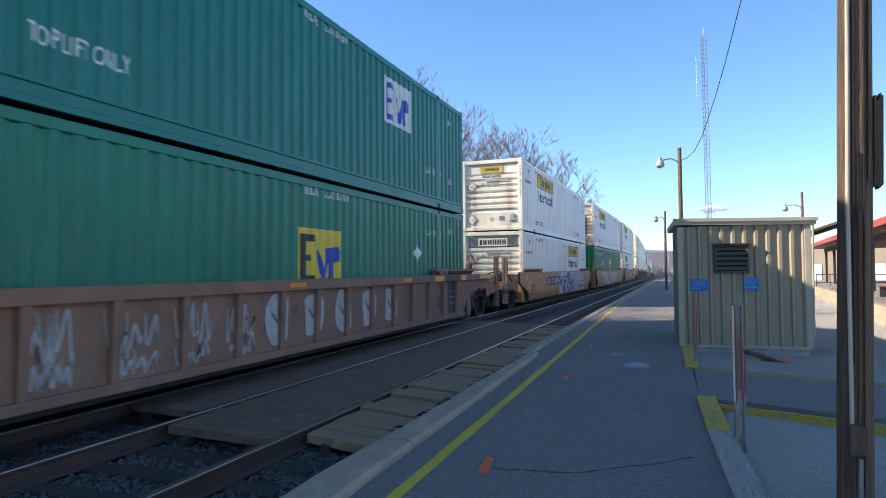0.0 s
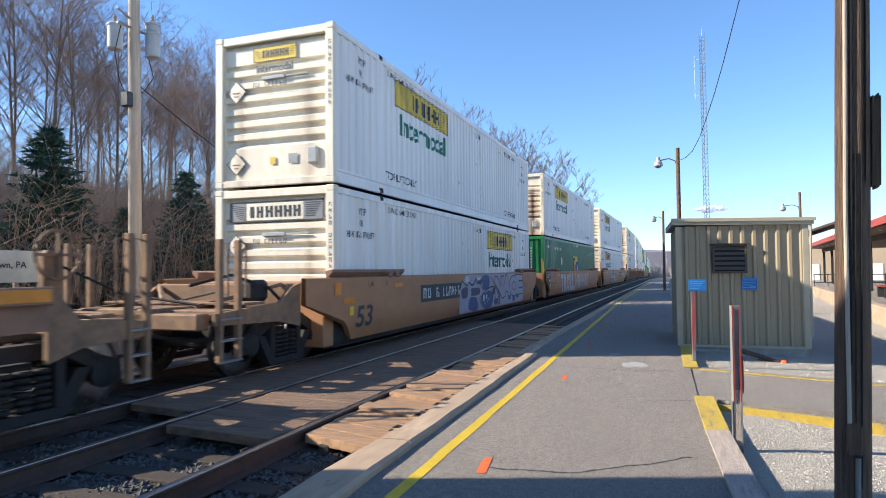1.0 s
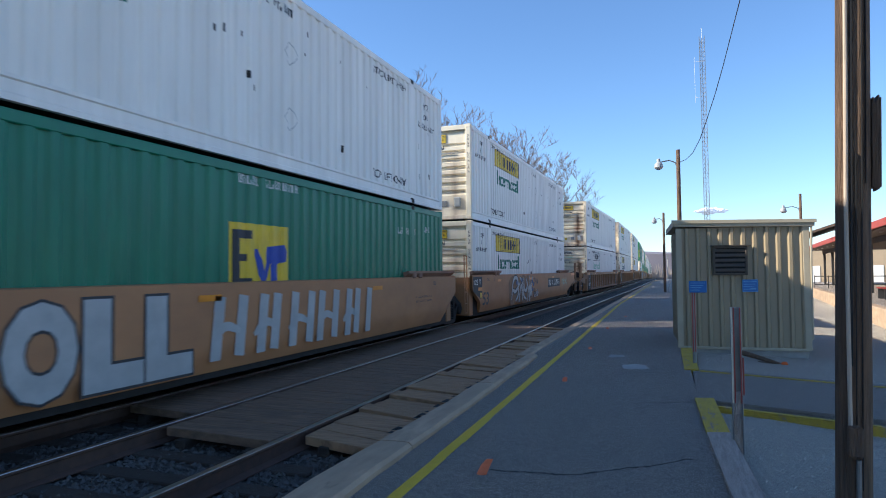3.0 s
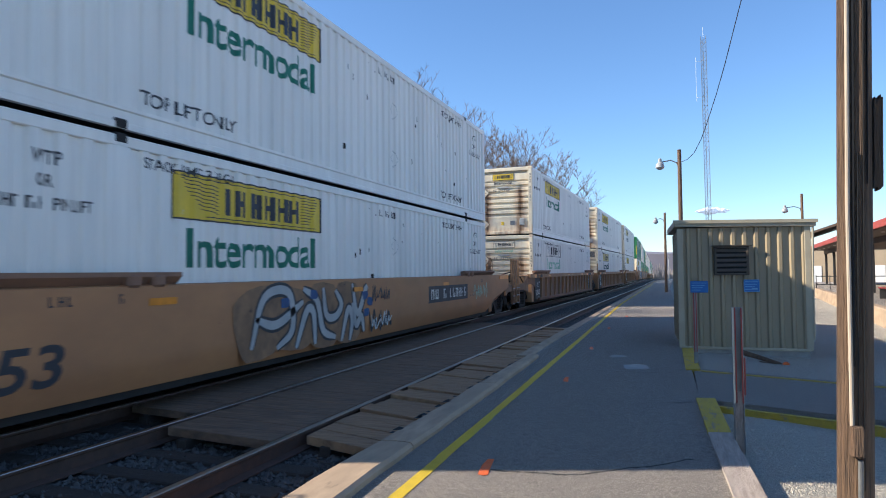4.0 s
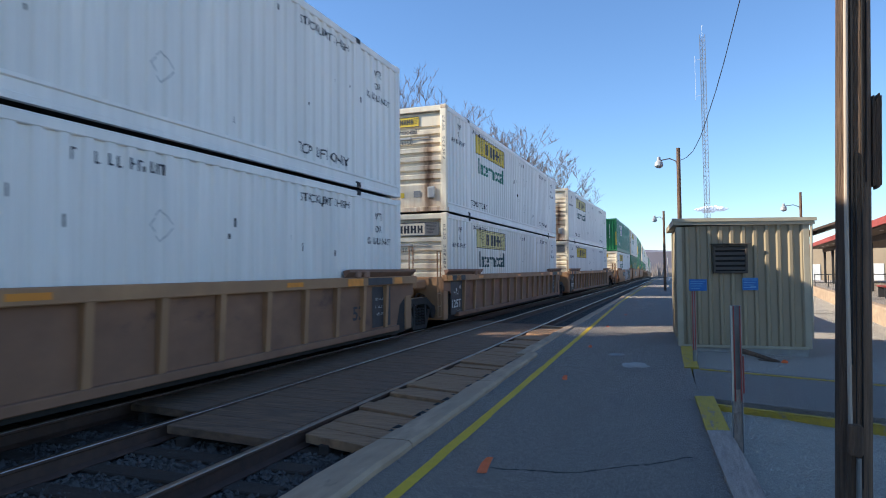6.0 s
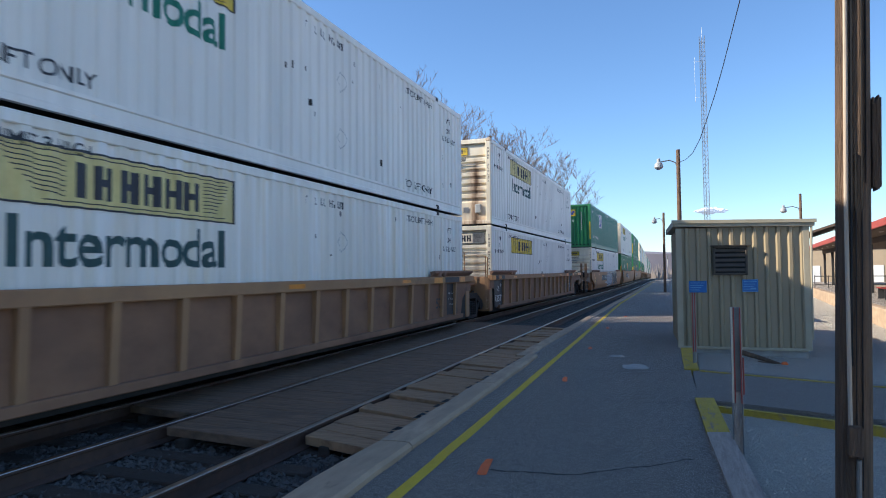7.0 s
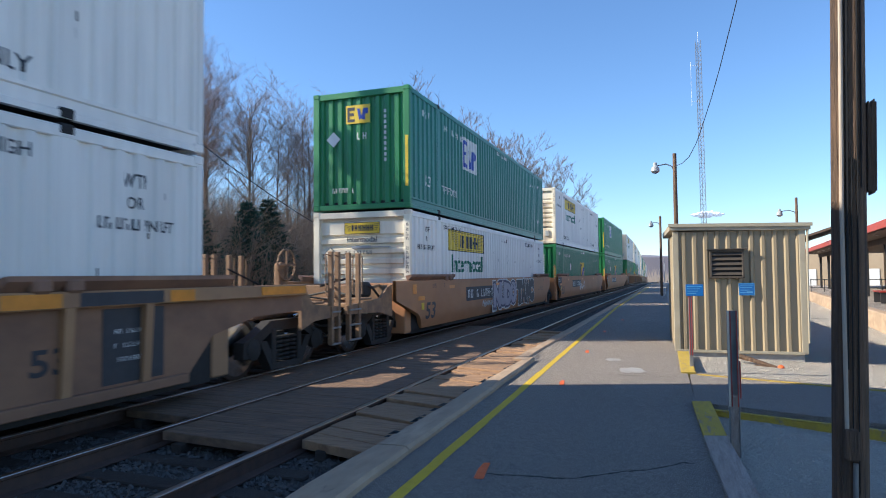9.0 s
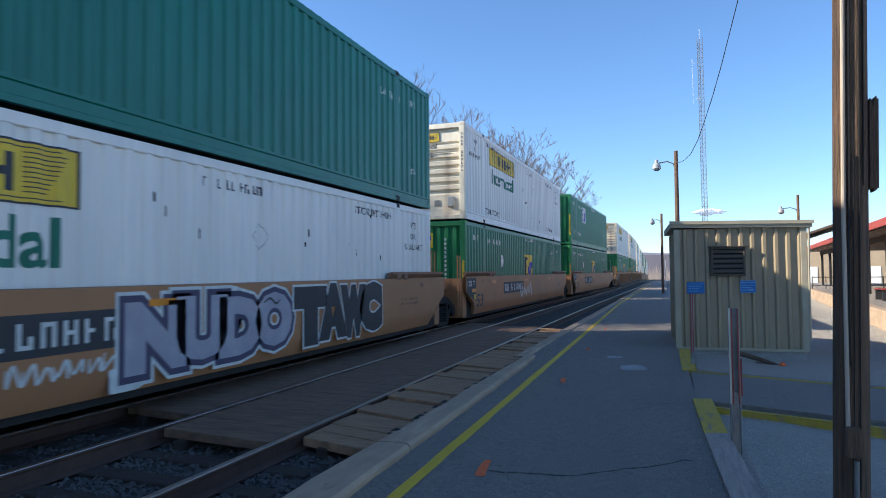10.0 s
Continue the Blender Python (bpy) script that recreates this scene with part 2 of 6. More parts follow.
# ---- mesh tools ----
class Mb:
    def __init__(self):
        self.v, self.f = [], []

    def add(self, vs, fs):
        k = len(self.v)
        self.v += [tuple(p) for p in vs]
        self.f += [tuple(i + k for i in q) for q in fs]
        return self

    def box(self, x0, x1, y0, y1, z0, z1, b=0.0, m=None):
        vs, fs = [], []
        c = [(sx, sy, sz) for sx in (0, 1) for sy in (0, 1) for sz in (0, 1)]
        X, Y, Z = (x0, x1), (y0, y1), (z0, z1)
        if b <= 0:
            vs = [(X[i], Y[j], Z[k]) for i, j, k in c]
            fs = [(0, 1, 3, 2), (4, 6, 7, 5), (0, 4, 5, 1), (2, 3, 7, 6), (0, 2, 6, 4), (1, 5, 7, 3)]
        else:
            b = min(b, (x1 - x0) * .45, (y1 - y0) * .45, (z1 - z0) * .45)
            d = (b, -b)
            idx = {}
            for i, j, k in c:
                for a in range(3):
                    p = [X[i] + d[i], Y[j] + d[j], Z[k] + d[k]]
                    p[a] = (X[i], Y[j], Z[k])[a]
                    idx[i, j, k, a] = len(vs)
                    vs.append(p)
            q = ((0, 0), (0, 1), (1, 1), (1, 0))
            for a in range(3):
                for s in (0, 1):
                    ring = []
                    for e, g in q:
                        t = [e, g]
                        t.insert(a, s)
                        ring.append(idx[(*t, a)])
                    fs.append(ring)
                o = [i for i in range(3) if i != a]
                for e in (0, 1):
                    for g in (0, 1):
                        def key(s, ax):
                            t = [0, 0, 0]
                            t[a], t[o[0]], t[o[1]] = s, e, g
                            return idx[(*t, ax)]
                        fs.append((key(0, o[0]), key(1, o[0]), key(1, o[1]), key(0, o[1])))
            for i, j, k in c:
                fs.append([idx[i, j, k, a] for a in range(3)])
        if m is not None:
            vs = [m @ Vector(p) for p in vs]
        return self.add(vs, fs)

    def prism(self, poly, axis, a, b):
        def put(p, t):
            q = list(p)
            q.insert("xyz".index(axis), t)
            return q
        n = len(poly)
        vs = [put(p, a) for p in poly] + [put(p, b) for p in poly]
        fs = [list(range(n))[::-1], list(range(n, 2 * n))] + [(i, (i + 1) % n, n + (i + 1) % n, n + i) for i in range(n)]
        return self.add(vs, fs)

    def tube(self, pts, r, n=6, r2=None, cap=True):
        pts = [Vector(p) for p in pts]
        r2 = r if r2 is None else r2
        vs, fs = [], []
        for i, p in enumerate(pts):
            d = (pts[min(i + 1, len(pts) - 1)] - pts[max(i - 1, 0)]).normalized()
            u = d.cross(Vector((0, 0, 1)) if abs(d.z) < .9 else Vector((1, 0, 0))).normalized()
            w = d.cross(u)
            rr = r + (r2 - r) * i / max(1, len(pts) - 1)
            for k in range(n):
                a = 2 * math.pi * k / n
                vs.append(p + (u * math.cos(a) + w * math.sin(a)) * rr)
        for i in range(len(pts) - 1):
            for k in range(n):
                fs.append((i * n + k, i * n + (k + 1) % n, (i + 1) * n + (k + 1) % n, (i + 1) * n + k))
        if cap:
            fs += [tuple(range(n))[::-1], tuple(range((len(pts) - 1) * n, len(pts) * n))]
        return self.add(vs, fs)

    def lathe(self, prof, axis="z", n=20, at=(0, 0, 0)):
        vs, fs = [], []
        for r, h in prof:
            for k in range(n):
                a = 2 * math.pi * k / n
                p = (r * math.cos(a), r * math.sin(a), h)
                if axis == "x":
                    p = (h, p[0], p[1])
                vs.append(Vector(p) + Vector(at))
        for i in range(len(prof) - 1):
            for k in range(n):
                fs.append((i * n + k, i * n + (k + 1) % n, (i + 1) * n + (k + 1) % n, (i + 1) * n + k))
        fs += [tuple(range(n))[::-1], tuple(range((len(prof) - 1) * n, len(prof) * n))]
        return self.add(vs, fs)

    def ring(self, at, big, small, n=24):
        """A wheel rim standing across the x axis."""
        return self.tube([(at[0], at[1] + big * math.cos(a), at[2] + big * math.sin(a)) for a in [2 * math.pi * i / n for i in range(n + 1)]], small, 6)

    def mesh(self, name, material, smooth=True):
        me = bpy.data.meshes.new(name)
        me.from_pydata(self.v, [], self.f)
        if len(self.f) < 30000:
            bm = bmesh.new()
            bm.from_mesh(me)
            bmesh.ops.recalc_face_normals(bm, faces=bm.faces)
            bm.to_mesh(me)
            bm.free()
        if smooth:
            me.polygons.foreach_set("use_smooth", [True] * len(me.polygons))
            me.set_sharp_from_angle(angle=radians(32))
        me.materials.append(material)
        return me


def part(name, shape, material, parent, label="", smooth=True):
    me = shape if isinstance(shape, bpy.types.Mesh) else shape.mesh(name, material, smooth)
    ob = new(name, me)
    ob.parent = parent
    if label:
        ob["label"] = label
    if name in ("number_mark", "scuff_mark", "graffiti", "stencil_mark", "writing"):
        ob["kind"] = "stuff"
    return ob


def thing(name, label, category, m=None, group="", kind="", shape=None, material=None):
    ob = new(name, shape.mesh(name, material) if shape else None)
    if m is not None:
        ob.matrix_basis = m
    return tagged(ob, label, category, group, kind)


CACHE = {}


def cached(key, make):
    if key not in CACHE:
        CACHE[key] = make()
    return CACHE[key]


def text_shape(words, width, height, bold=.012):
    """Lettering as flat faces, from (0, 0) to (width, height)."""
    cu = bpy.data.curves.new("lettering", "FONT")
    cu.body, cu.offset, cu.resolution_u = words, bold, 3
    ob = bpy.data.objects.new("lettering", cu)
    scene.collection.objects.link(ob)
    me = bpy.data.meshes.new_from_object(ob.evaluated_get(bpy.context.evaluated_depsgraph_get()))
    vs, fs = [v.co.copy() for v in me.vertices], [tuple(p.vertices) for p in me.polygons]
    bpy.data.objects.remove(ob)
    bpy.data.curves.remove(cu)
    bpy.data.meshes.remove(me)
    xs, ys = [v.x for v in vs], [v.y for v in vs]
    x0, y0, sx, sy = min(xs), min(ys), width / (max(xs) - min(xs)), height / (max(ys) - min(ys))
    return [((v.x - x0) * sx, (v.y - y0) * sy) for v in vs], fs


def on_side(shapes, breaks, depth, x, lift):
    """Flat shapes [(points (y, z), faces)] laid on a side wall whose relief is given by breaks and depth."""
    bm = bmesh.new()
    for pts, fs in shapes:
        vs = [bm.verts.new((0, y, z)) for y, z in pts]
        for q in fs:
            try:
                bm.faces.new([vs[i] for i in q])
            except ValueError:
                pass
    ys = [v.co.y for v in bm.verts]
    for y in [b for b in breaks if min(ys) < b < max(ys)]:
        bmesh.ops.bisect_plane(bm, geom=bm.verts[:] + bm.edges[:] + bm.faces[:], plane_co=(0, y, 0), plane_no=(0, 1, 0), dist=1e-5)
    for v in bm.verts:
        v.co.x = x - float(np.interp(v.co.y, breaks, depth)) + lift
    mb = Mb().add([v.co[:] for v in bm.verts], [])
    bm.verts.index_update()
    mb.f = [tuple(v.index for v in f.verts) for f in bm.faces]
    bm.free()
    return mb


def rect(y0, y1, z0, z1):
    return [(y0, z0), (y1, z0), (y1, z1), (y0, z1)], [(0, 1, 2, 3)]


def words(s, y0, z0, w, h, bold=.012):
    pts, fs = text_shape(s, w, h, bold)
    return [(y0 + a, z0 + b) for a, b in pts], fs


def bars(y0, z0, w, h, n, seed=0):
    """Unreadable writing: thin upright and level bars."""
    r = random.Random(seed)
    out, step = [], w / n
    for i in range(n):
        if r.random() < .88:
            y = y0 + i * step
            out.append(rect(y, y + step * .2, z0, z0 + h))
            if r.random() < .7:
                out.append(rect(y + step * .48, y + step * .68, z0, z0 + h * r.choice((.5, 1, 1))))
            k = z0 + h * r.choice((0, .42, .82))
            out.append(rect(y + step * .2, y + step * .48, k, k + h * .17))
    return out


def diamond(y, z, s):
    return [(y - s, z), (y, z - s), (y + s, z), (y, z + s)], [(0, 1, 2, 3)]

# ---- the train: containers ----
CL, CW, CH = 8.075, 1.295, 2.896
POST = 6.1


def side_relief():
    br, de = [], []
    for a, b in ((-CL + .12, -POST - .09), (-POST + .09, POST - .09), (POST + .09, CL - .12)):
        n = round((b - a) / .28)
        p = (b - a) / n
        for i in range(n):
            y = a + i * p
            br += [y + .001, y + p * .14, y + p * .28, y + p * .64, y + p * .78]
            de += [0, 0, .036, .036, 0]
        br.append(b)
        de.append(0)
    return br, de


BR, DE = side_relief()


def side_wall(sign, material):
    mb = Mb()
    ys = [-CL + .12] + BR + [CL - .12]
    ds = [0] + DE + [0]
    n = len(ys)
    vs = [(sign * (CW - .008 - d), y, z) for z in (.24, CH - .14) for y, d in zip(ys, ds)]
    mb.add(vs, [(i, i + 1, n + i + 1, n + i) for i in range(n - 1)])
    for y in (-POST, POST):
        x0, x1 = sorted((sign * (CW - .05), sign * (CW - .002)))
        mb.box(x0, x1, y - .085, y + .085, .24, CH - .1, .008)
    return mb.mesh("side_wall", material, smooth=False)


def rails_shape(sign, low):
    mb = Mb()
    x0, x1 = sorted((sign * (CW - .07), sign * CW))
    if low:
        mb.prism([(s_ * sign, z) for s_, z in ((CW, 0), (CW, .07), (CW - .018, .08), (CW - .018, .2), (CW, .215), (CW, .255), (CW - .07, .255), (CW - .07, 0))], "y", -CL + .1, CL - .1)
    else:
        mb.box(x0, x1, -CL + .1, CL - .1, CH - .15, CH - .02, .012)
        for i in range(56):
            y = -CL + .4 + i * .275
            a, b = sorted((sign * (CW - .02), sign * (CW + .004)))
            mb.box(a, b, y, y + .05, CH - .045, CH - .025)
    return mb


def front_ribs():
    mb = Mb()
    y = -CL + .09
    prof = [(y, .12), (y, .74)]
    z = .78
    for i in range(6):
        prof += [(y + .07, z + .03), (y + .07, z + .1), (y - .012, z + .13), (y - .012, z + .235)]
        z += .245
    prof += [(y + .07, z + .03), (y + .07, z + .08), (y, z + .1), (y, CH - .24), (y + .06, CH - .22), (y + .06, CH - .15)]
    n = len(prof)
    for x0, x1 in ((-CW + .16, CW - .16),):
        mb.add([(x0, *p) for p in prof] + [(x1, *p) for p in prof], [(i, i + 1, n + i + 1, n + i) for i in range(n - 1)])
    for x in (-CW + .17, CW - .17):
        mb.box(min(x, x + .02), max(x, x + .02), y - .005, y + .1, .12, CH - .15)
    return mb


def front_vertical():
    mb = Mb()
    y, prof = -CL + .06, []
    n = 9
    p = (2 * CW - .3) / n
    for i in range(n):
        x = -CW + .15 + i * p
        prof += [(x, y), (x + p * .4, y), (x + p * .52, y + .055), (x + p * .86, y + .055)]
    prof.append((CW - .15, y))
    k = len(prof)
    return mb.add([(*q, .14) for q in prof] + [(*q, CH - .15) for q in prof], [(i, i + 1, k + i + 1, k + i) for i in range(k - 1)])


def end_frame():
    """Corner posts, header and sill of one end, and the corner castings."""
    mb = Mb()
    for s in (-1, 1):
        a, b = sorted((s * (CW - .17), s * CW))
        mb.box(a, b, -CL, -CL + .12, .1, CH - .1, .015)
    mb.box(-CW + .1, CW - .1, -CL + .01, -CL + .11, .0, .13, .012)
    mb.box(-CW + .1, CW - .1, -CL + .01, -CL + .11, CH - .16, CH - .01, .012)
    return mb


def casting():
    return Mb().box(-.088, .088, -.09, .09, 0, .12, .018)


def front_flat(shapes, lift):
    """Flat marks on the front end, given as (x, z) shapes."""
    mb = Mb()
    for pts, fs in shapes:
        mb.add([(a, -CL + .09 - .012 - lift, b) for a, b in pts], [q[::-1] for q in fs])
    return mb


def glyphs(y0, z0, w, h, t=.3):
    """A row of six heavy upright blocks: the bulk of a logo without its letters."""
    out, a = [], y0
    for k, wide in enumerate((.34, .52, .6, .6, .62, .56)):
        b = a + w * wide / 4.2
        out.append(([(a, z0), (b - (b - a) * .1 * (k % 2), z0), (b, z0 + h), (a + (b - a) * .12 * (k % 3), z0 + h)], [(0, 1, 2, 3)]))
        m = (a + b) / 2
        out[-1] = out[-1] if k == 0 else ([(a, z0), (m - .12 * (b - a), z0), (m - .12 * (b - a), z0 + h), (a, z0 + h), (m + .12 * (b - a), z0), (b, z0), (b, z0 + h), (m + .12 * (b - a), z0 + h), (m - .12 * (b - a), z0 + h * .4), (m + .12 * (b - a), z0 + h * .4), (m + .12 * (b - a), z0 + h * .62), (m - .12 * (b - a), z0 + h * .62)], [(0, 1, 2, 3), (4, 5, 6, 7), (8, 9, 10, 11)])
        a = b + w * (.14 if k > 1 else .2) / 4.2
    return out


def scroll(y0, z0, w, h, n, flip):
    """Fine parallel lines that taper, on either side of a logo."""
    out = []
    for k in range(n):
        u = k / n
        a, b = (y0 + w * u * .55, y0 + w) if flip else (y0, y0 + w * (1 - u * .5))
        z = z0 + h * (1 - u)
        out.append(([(a, z - .012), (b, z - .012 - (.05 if flip else 0)), (b, z - (.05 if flip else 0)), (a, z)], [(0, 1, 2, 3)]))
    return out


def frame_line(y0, y1, z0, z1, t=.018):
    return [rect(y0, y1, z0, z0 + t), rect(y0, y1, z1 - t, z1), rect(y0, y0 + t, z0, z1), rect(y1 - t, y1, z0, z1)]


def container(kind, front, plan="", rusty=False, seed=0, stained=False):
    """kind: white, green or teal. plan: what is painted on the side."""
    body = M["whitestain" if stained else kind]
    kind_key = body.name
    end = M["creamrust"] if rusty else M["cream"] if kind == "white" else M["greenend"]
    label = {"white": "white corrugated steel 53-foot container" + (" with rust-streaked end" if rusty else " with yellow side panel"),
             "green": "green corrugated steel 53-foot container on the train", "teal": "blue-green corrugated 53-foot container, stacked on the train"}[kind]
    root = thing("shipping_container", label, "container", group="containers on the train")
    for s, nm in ((1, "side_wall"), (-1, "side_wall")):
        part(nm, cached(("wall", s, kind_key), lambda: side_wall(s, body)), body, root)
        part("bottom_rail", cached(("brail", s, kind_key), lambda: rails_shape(s, True).mesh("bottom_rail", body)), body, root)
        part("top_rail", cached(("trail", s, kind_key), lambda: rails_shape(s, False).mesh("top_rail", body)), body, root)
    part("roof", cached(("roof", kind_key), lambda: Mb().box(-CW + .05, CW - .05, -CL + .08, CL - .08, CH - .05, CH - .025, .005).mesh("roof", body)), body, root)
    part("floor", cached(("cfloor",), lambda: Mb().box(-CW + .06, CW - .06, -CL + .1, CL - .1, .05, .2).mesh("floor", M["gap"])), M["gap"], root)
    part("end_frame", cached(("ef", end.name), lambda: end_frame().mesh("end_frame", end)), end, root)
    back = part("end_frame", cached(("ef", body.name), lambda: end_frame().mesh("end_frame", body)), body, root)
    back.matrix_basis = pose(0, 0, 0, 0, 0, 180)
    part("rear_door", cached(("rear", kind_key), lambda: Mb().box(-CW + .15, CW - .15, CL - .1, CL - .05, .1, CH - .12, .01).mesh("rear_door", body)), body, root)
    for y in (-CL + .085, CL - .085, -POST, POST):
        steel = M["black"] if abs(y) < 7 else end if y < 0 else body
        for x in (-CW + .082, CW - .082):
            for z in (-.008, CH - .115):
                part("corner_casting", cached(("cast", steel.name), lambda: casting().mesh("corner_casting", steel)), steel, root).matrix_basis = pose(x, y, z)
    if front in ("ribs", "wide", "faded"):
        part("front_wall", cached(("ribs", end.name), lambda: front_ribs().mesh("front_wall", end, False)), end, root, "cream front wall with horizontal ribs")
        if front == "wide":
            part("logo_panel", cached("wp", lambda: front_flat([rect(-1.0, 1.05, 2.28, 2.66)], .006).mesh("logo_panel", M["steel"])), M["steel"], root, "wide grey-framed logo panel")
            part("logo_patch", cached("wq", lambda: front_flat([rect(-.62, .62, 2.31, 2.63)], .009).mesh("logo_patch", end)), end, root)
            part("logo_mark", cached("wb", lambda: front_flat(glyphs(-.54, 2.36, 1.14, .21) + frame_line(-1.0, 1.05, 2.28, 2.66), .013).mesh("logo_mark", M["ink"])), M["ink"], root)
            part("scroll_lines", cached("ws1", lambda: front_flat(scroll(-.98, 2.33, .34, .28, 7, True) + scroll(.66, 2.33, .34, .28, 7, False), .012).mesh("scroll_lines", M["ink"])), M["ink"], root)
        else:
            mp = M["yellow"] if front == "ribs" else M["cream"]
            part("logo_panel", cached(("fp", front), lambda: front_flat([rect(-.47, .48, 2.36, 2.64)], .006).mesh("logo_panel", mp)), mp, root, "yellow panel" if front == "ribs" else "bleached logo panel")
            part("logo_mark", cached("fb", lambda: front_flat(glyphs(-.27, 2.43, .6, .145) + frame_line(-.47, .48, 2.36, 2.64, .012) + scroll(-.44, 2.42, .14, .17, 4, True) + scroll(.34, 2.42, .12, .17, 4, False), .01).mesh("logo_mark", M["ink"])), M["ink"], root)
            mg = M["ink"] if front == "ribs" else M["fadedgreen"]
            part("lettering", cached(("fi", front), lambda: front_flat([words("Intermodal", -.4, 2.16, .8, .14)], .006).mesh("lettering", mg)), mg, root)
        marks = lambda: front_flat(bars(-.42, 1.86, .75, .09, 9, 3) + [q for i in range(11) if i != 4 for q in (rect(CW - .1, CW - .086, 2.5 - i * .11, 2.575 - i * .11), rect(CW - .086, CW - .05, 2.56 - i * .11 - .03 * (i % 3), 2.575 - i * .11 - .03 * (i % 3)), rect(CW - .062, CW - .048, 2.5 - i * .11, 2.54 - i * .11 + .03 * (i % 2)))], .08).mesh("number_mark", M["ink"])
        part("number_mark", cached("fn", marks), M["ink"], root)
        for z in (1.83, .45):
            pc = part("placard", cached(("ple", z), lambda: front_flat([diamond(-.85, z, .225)], .018).mesh("placard", M["ink"])), M["ink"], root)
            part("placard_face", cached(("pl", z), lambda: front_flat([diamond(-.85, z, .205)], .022).mesh("placard_face", end)), end, pc)
            part("writing", cached(("plw", z), lambda: front_flat([rect(-.93, -.77, z - .03, z - .005), rect(-.9, -.8, z - .09, z - .07)], .026).mesh("writing", M["brown"])), M["brown"], pc)
        part("data_plate", cached("dp", lambda: front_flat([rect(-.1, .02, .4, .54)], .005).mesh("data_plate", M["yellow"])), M["yellow"], root)
        part("data_plate", cached("dp2", lambda: front_flat([rect(.3, .5, .4, .58)], .005).mesh("data_plate", M["steel"])), M["steel"], root)
        part("document_box", cached("db", lambda: Mb().box(.72, .94, -CL + .02, -CL + .1, .36, .68, .03).mesh("document_box", M["grey"])), M["grey"], root)
        part("gear_bracket", cached("gb", lambda: Mb().box(-.25, .25, -CL + .02, -CL + .1, 2.0, 2.07, .01).box(.25, .75, -CL + .03, -CL + .09, 2.02, 2.05, .006).mesh("gear_bracket", M["grey"])), M["grey"], root)
    else:
        part("front_wall", cached(("vert",), lambda: front_vertical().mesh("front_wall", M["greenend"], False)), end, root, "green front wall with upright ribs")
        part("logo_panel", cached("gp", lambda: front_flat([rect(-.4, .25, 2.1, 2.55)], .04).mesh("logo_panel", M["yellow"])), M["yellow"], root)
        part("logo_mark", cached("gbx", lambda: front_flat([rect(-.36, -.3, 2.14, 2.5), rect(-.3, -.16, 2.42, 2.5), rect(-.3, -.18, 2.29, 2.36), rect(-.3, -.16, 2.14, 2.21)], .044).mesh("logo_mark", M["ink"])), M["ink"], root)
        part("logo_mark", cached("gby", lambda: front_flat([([(-.1, 2.46), (-.03, 2.46), (.02, 2.28), (.07, 2.46), (.2, 2.46), (.2, 2.32), (.12, 2.32), (.12, 2.18), (.06, 2.18), (.02, 2.22), (-.04, 2.18)], [tuple(range(11))])], .044).mesh("logo_mark", M["blue"])), M["blue"], root)
        part("placard", cached("gpl", lambda: front_flat([diamond(-.75, 1.75, .19)], .04).mesh("placard", M["whitew"])), M["whitew"], root)
        part("number_mark", cached("gn", lambda: front_flat([rect(.62, .68, 2.3 - i * .13, 2.38 - i * .13) for i in range(10)] + bars(-.1, 1.7, .3, .17, 2, 1) + bars(-.95, .42, .8, .12, 9, 2), .04).mesh("number_mark", M["wink"])), M["wink"], root)
        part("warning_strip", cached("gw", lambda: Mb().box(CW - .11, CW - .04, -CL - .004, -CL + .01, .5, 1.7).mesh("warning_strip", M["yellow"])), M["yellow"], root)

    def deco(name, key, shapes, material, lift, lab=""):
        part(name, cached(key, lambda: on_side(shapes(), BR, DE, CW - .008, lift).mesh(name, material, False)), material, root, lab)
    f = -CL
    if kind == "white":
        o = 9.85 if plan == "rear" else 2.76
        panel = M["fadedyellow"] if plan == "dark" else M["yellow"]
        if plan != "bleached":
            deco("logo_panel", ("lp", o, panel.name), lambda: [rect(f + o, f + o + 3.42, 2.02, 2.62)], panel, .004, "yellow logo panel" if plan != "dark" else "sun-bleached yellow logo panel")
        deco("logo_mark", ("lb", o), lambda: frame_line(f + o, f + o + 3.42, 2.02, 2.62, .022) + glyphs(f + o + .93, 2.13, 1.85, .36, .32) + scroll(f + o + .12, 2.14, .72, .4, 8, True) + scroll(f + o + 2.82, 2.1, .45, .42, 9, False) + [rect(f + o + .1, f + o + 3.2, 2.555, 2.567), rect(f + o + .6, f + o + 3.2, 2.075, 2.087)], M["ink"], .007)
        if plan != "panel":
            mg = {"bleached": M["fadedgreen"], "dark": M["darkteal"]}.get(plan, M["jgreen"])
            deco("lettering", ("li", o, mg.name), lambda: [words("Intermodal", f + o + .25, 1.42, 2.95, .5, .022)], mg, .004, "large green lettering" if plan not in ("dark", "bleached") else "dark teal lettering" if plan == "dark" else "bleached green lettering")
        deco("lettering", "tlo", lambda: [words("TOP LIFT ONLY", f + 2.25, .34, 1.7, .17)], M["ink"], .004)
        deco("lettering", "slh", lambda: [words("STACK LIMIT 3 HIGH", f + 2.3, 2.56, 1.6, .13)], M["ink"], .004)
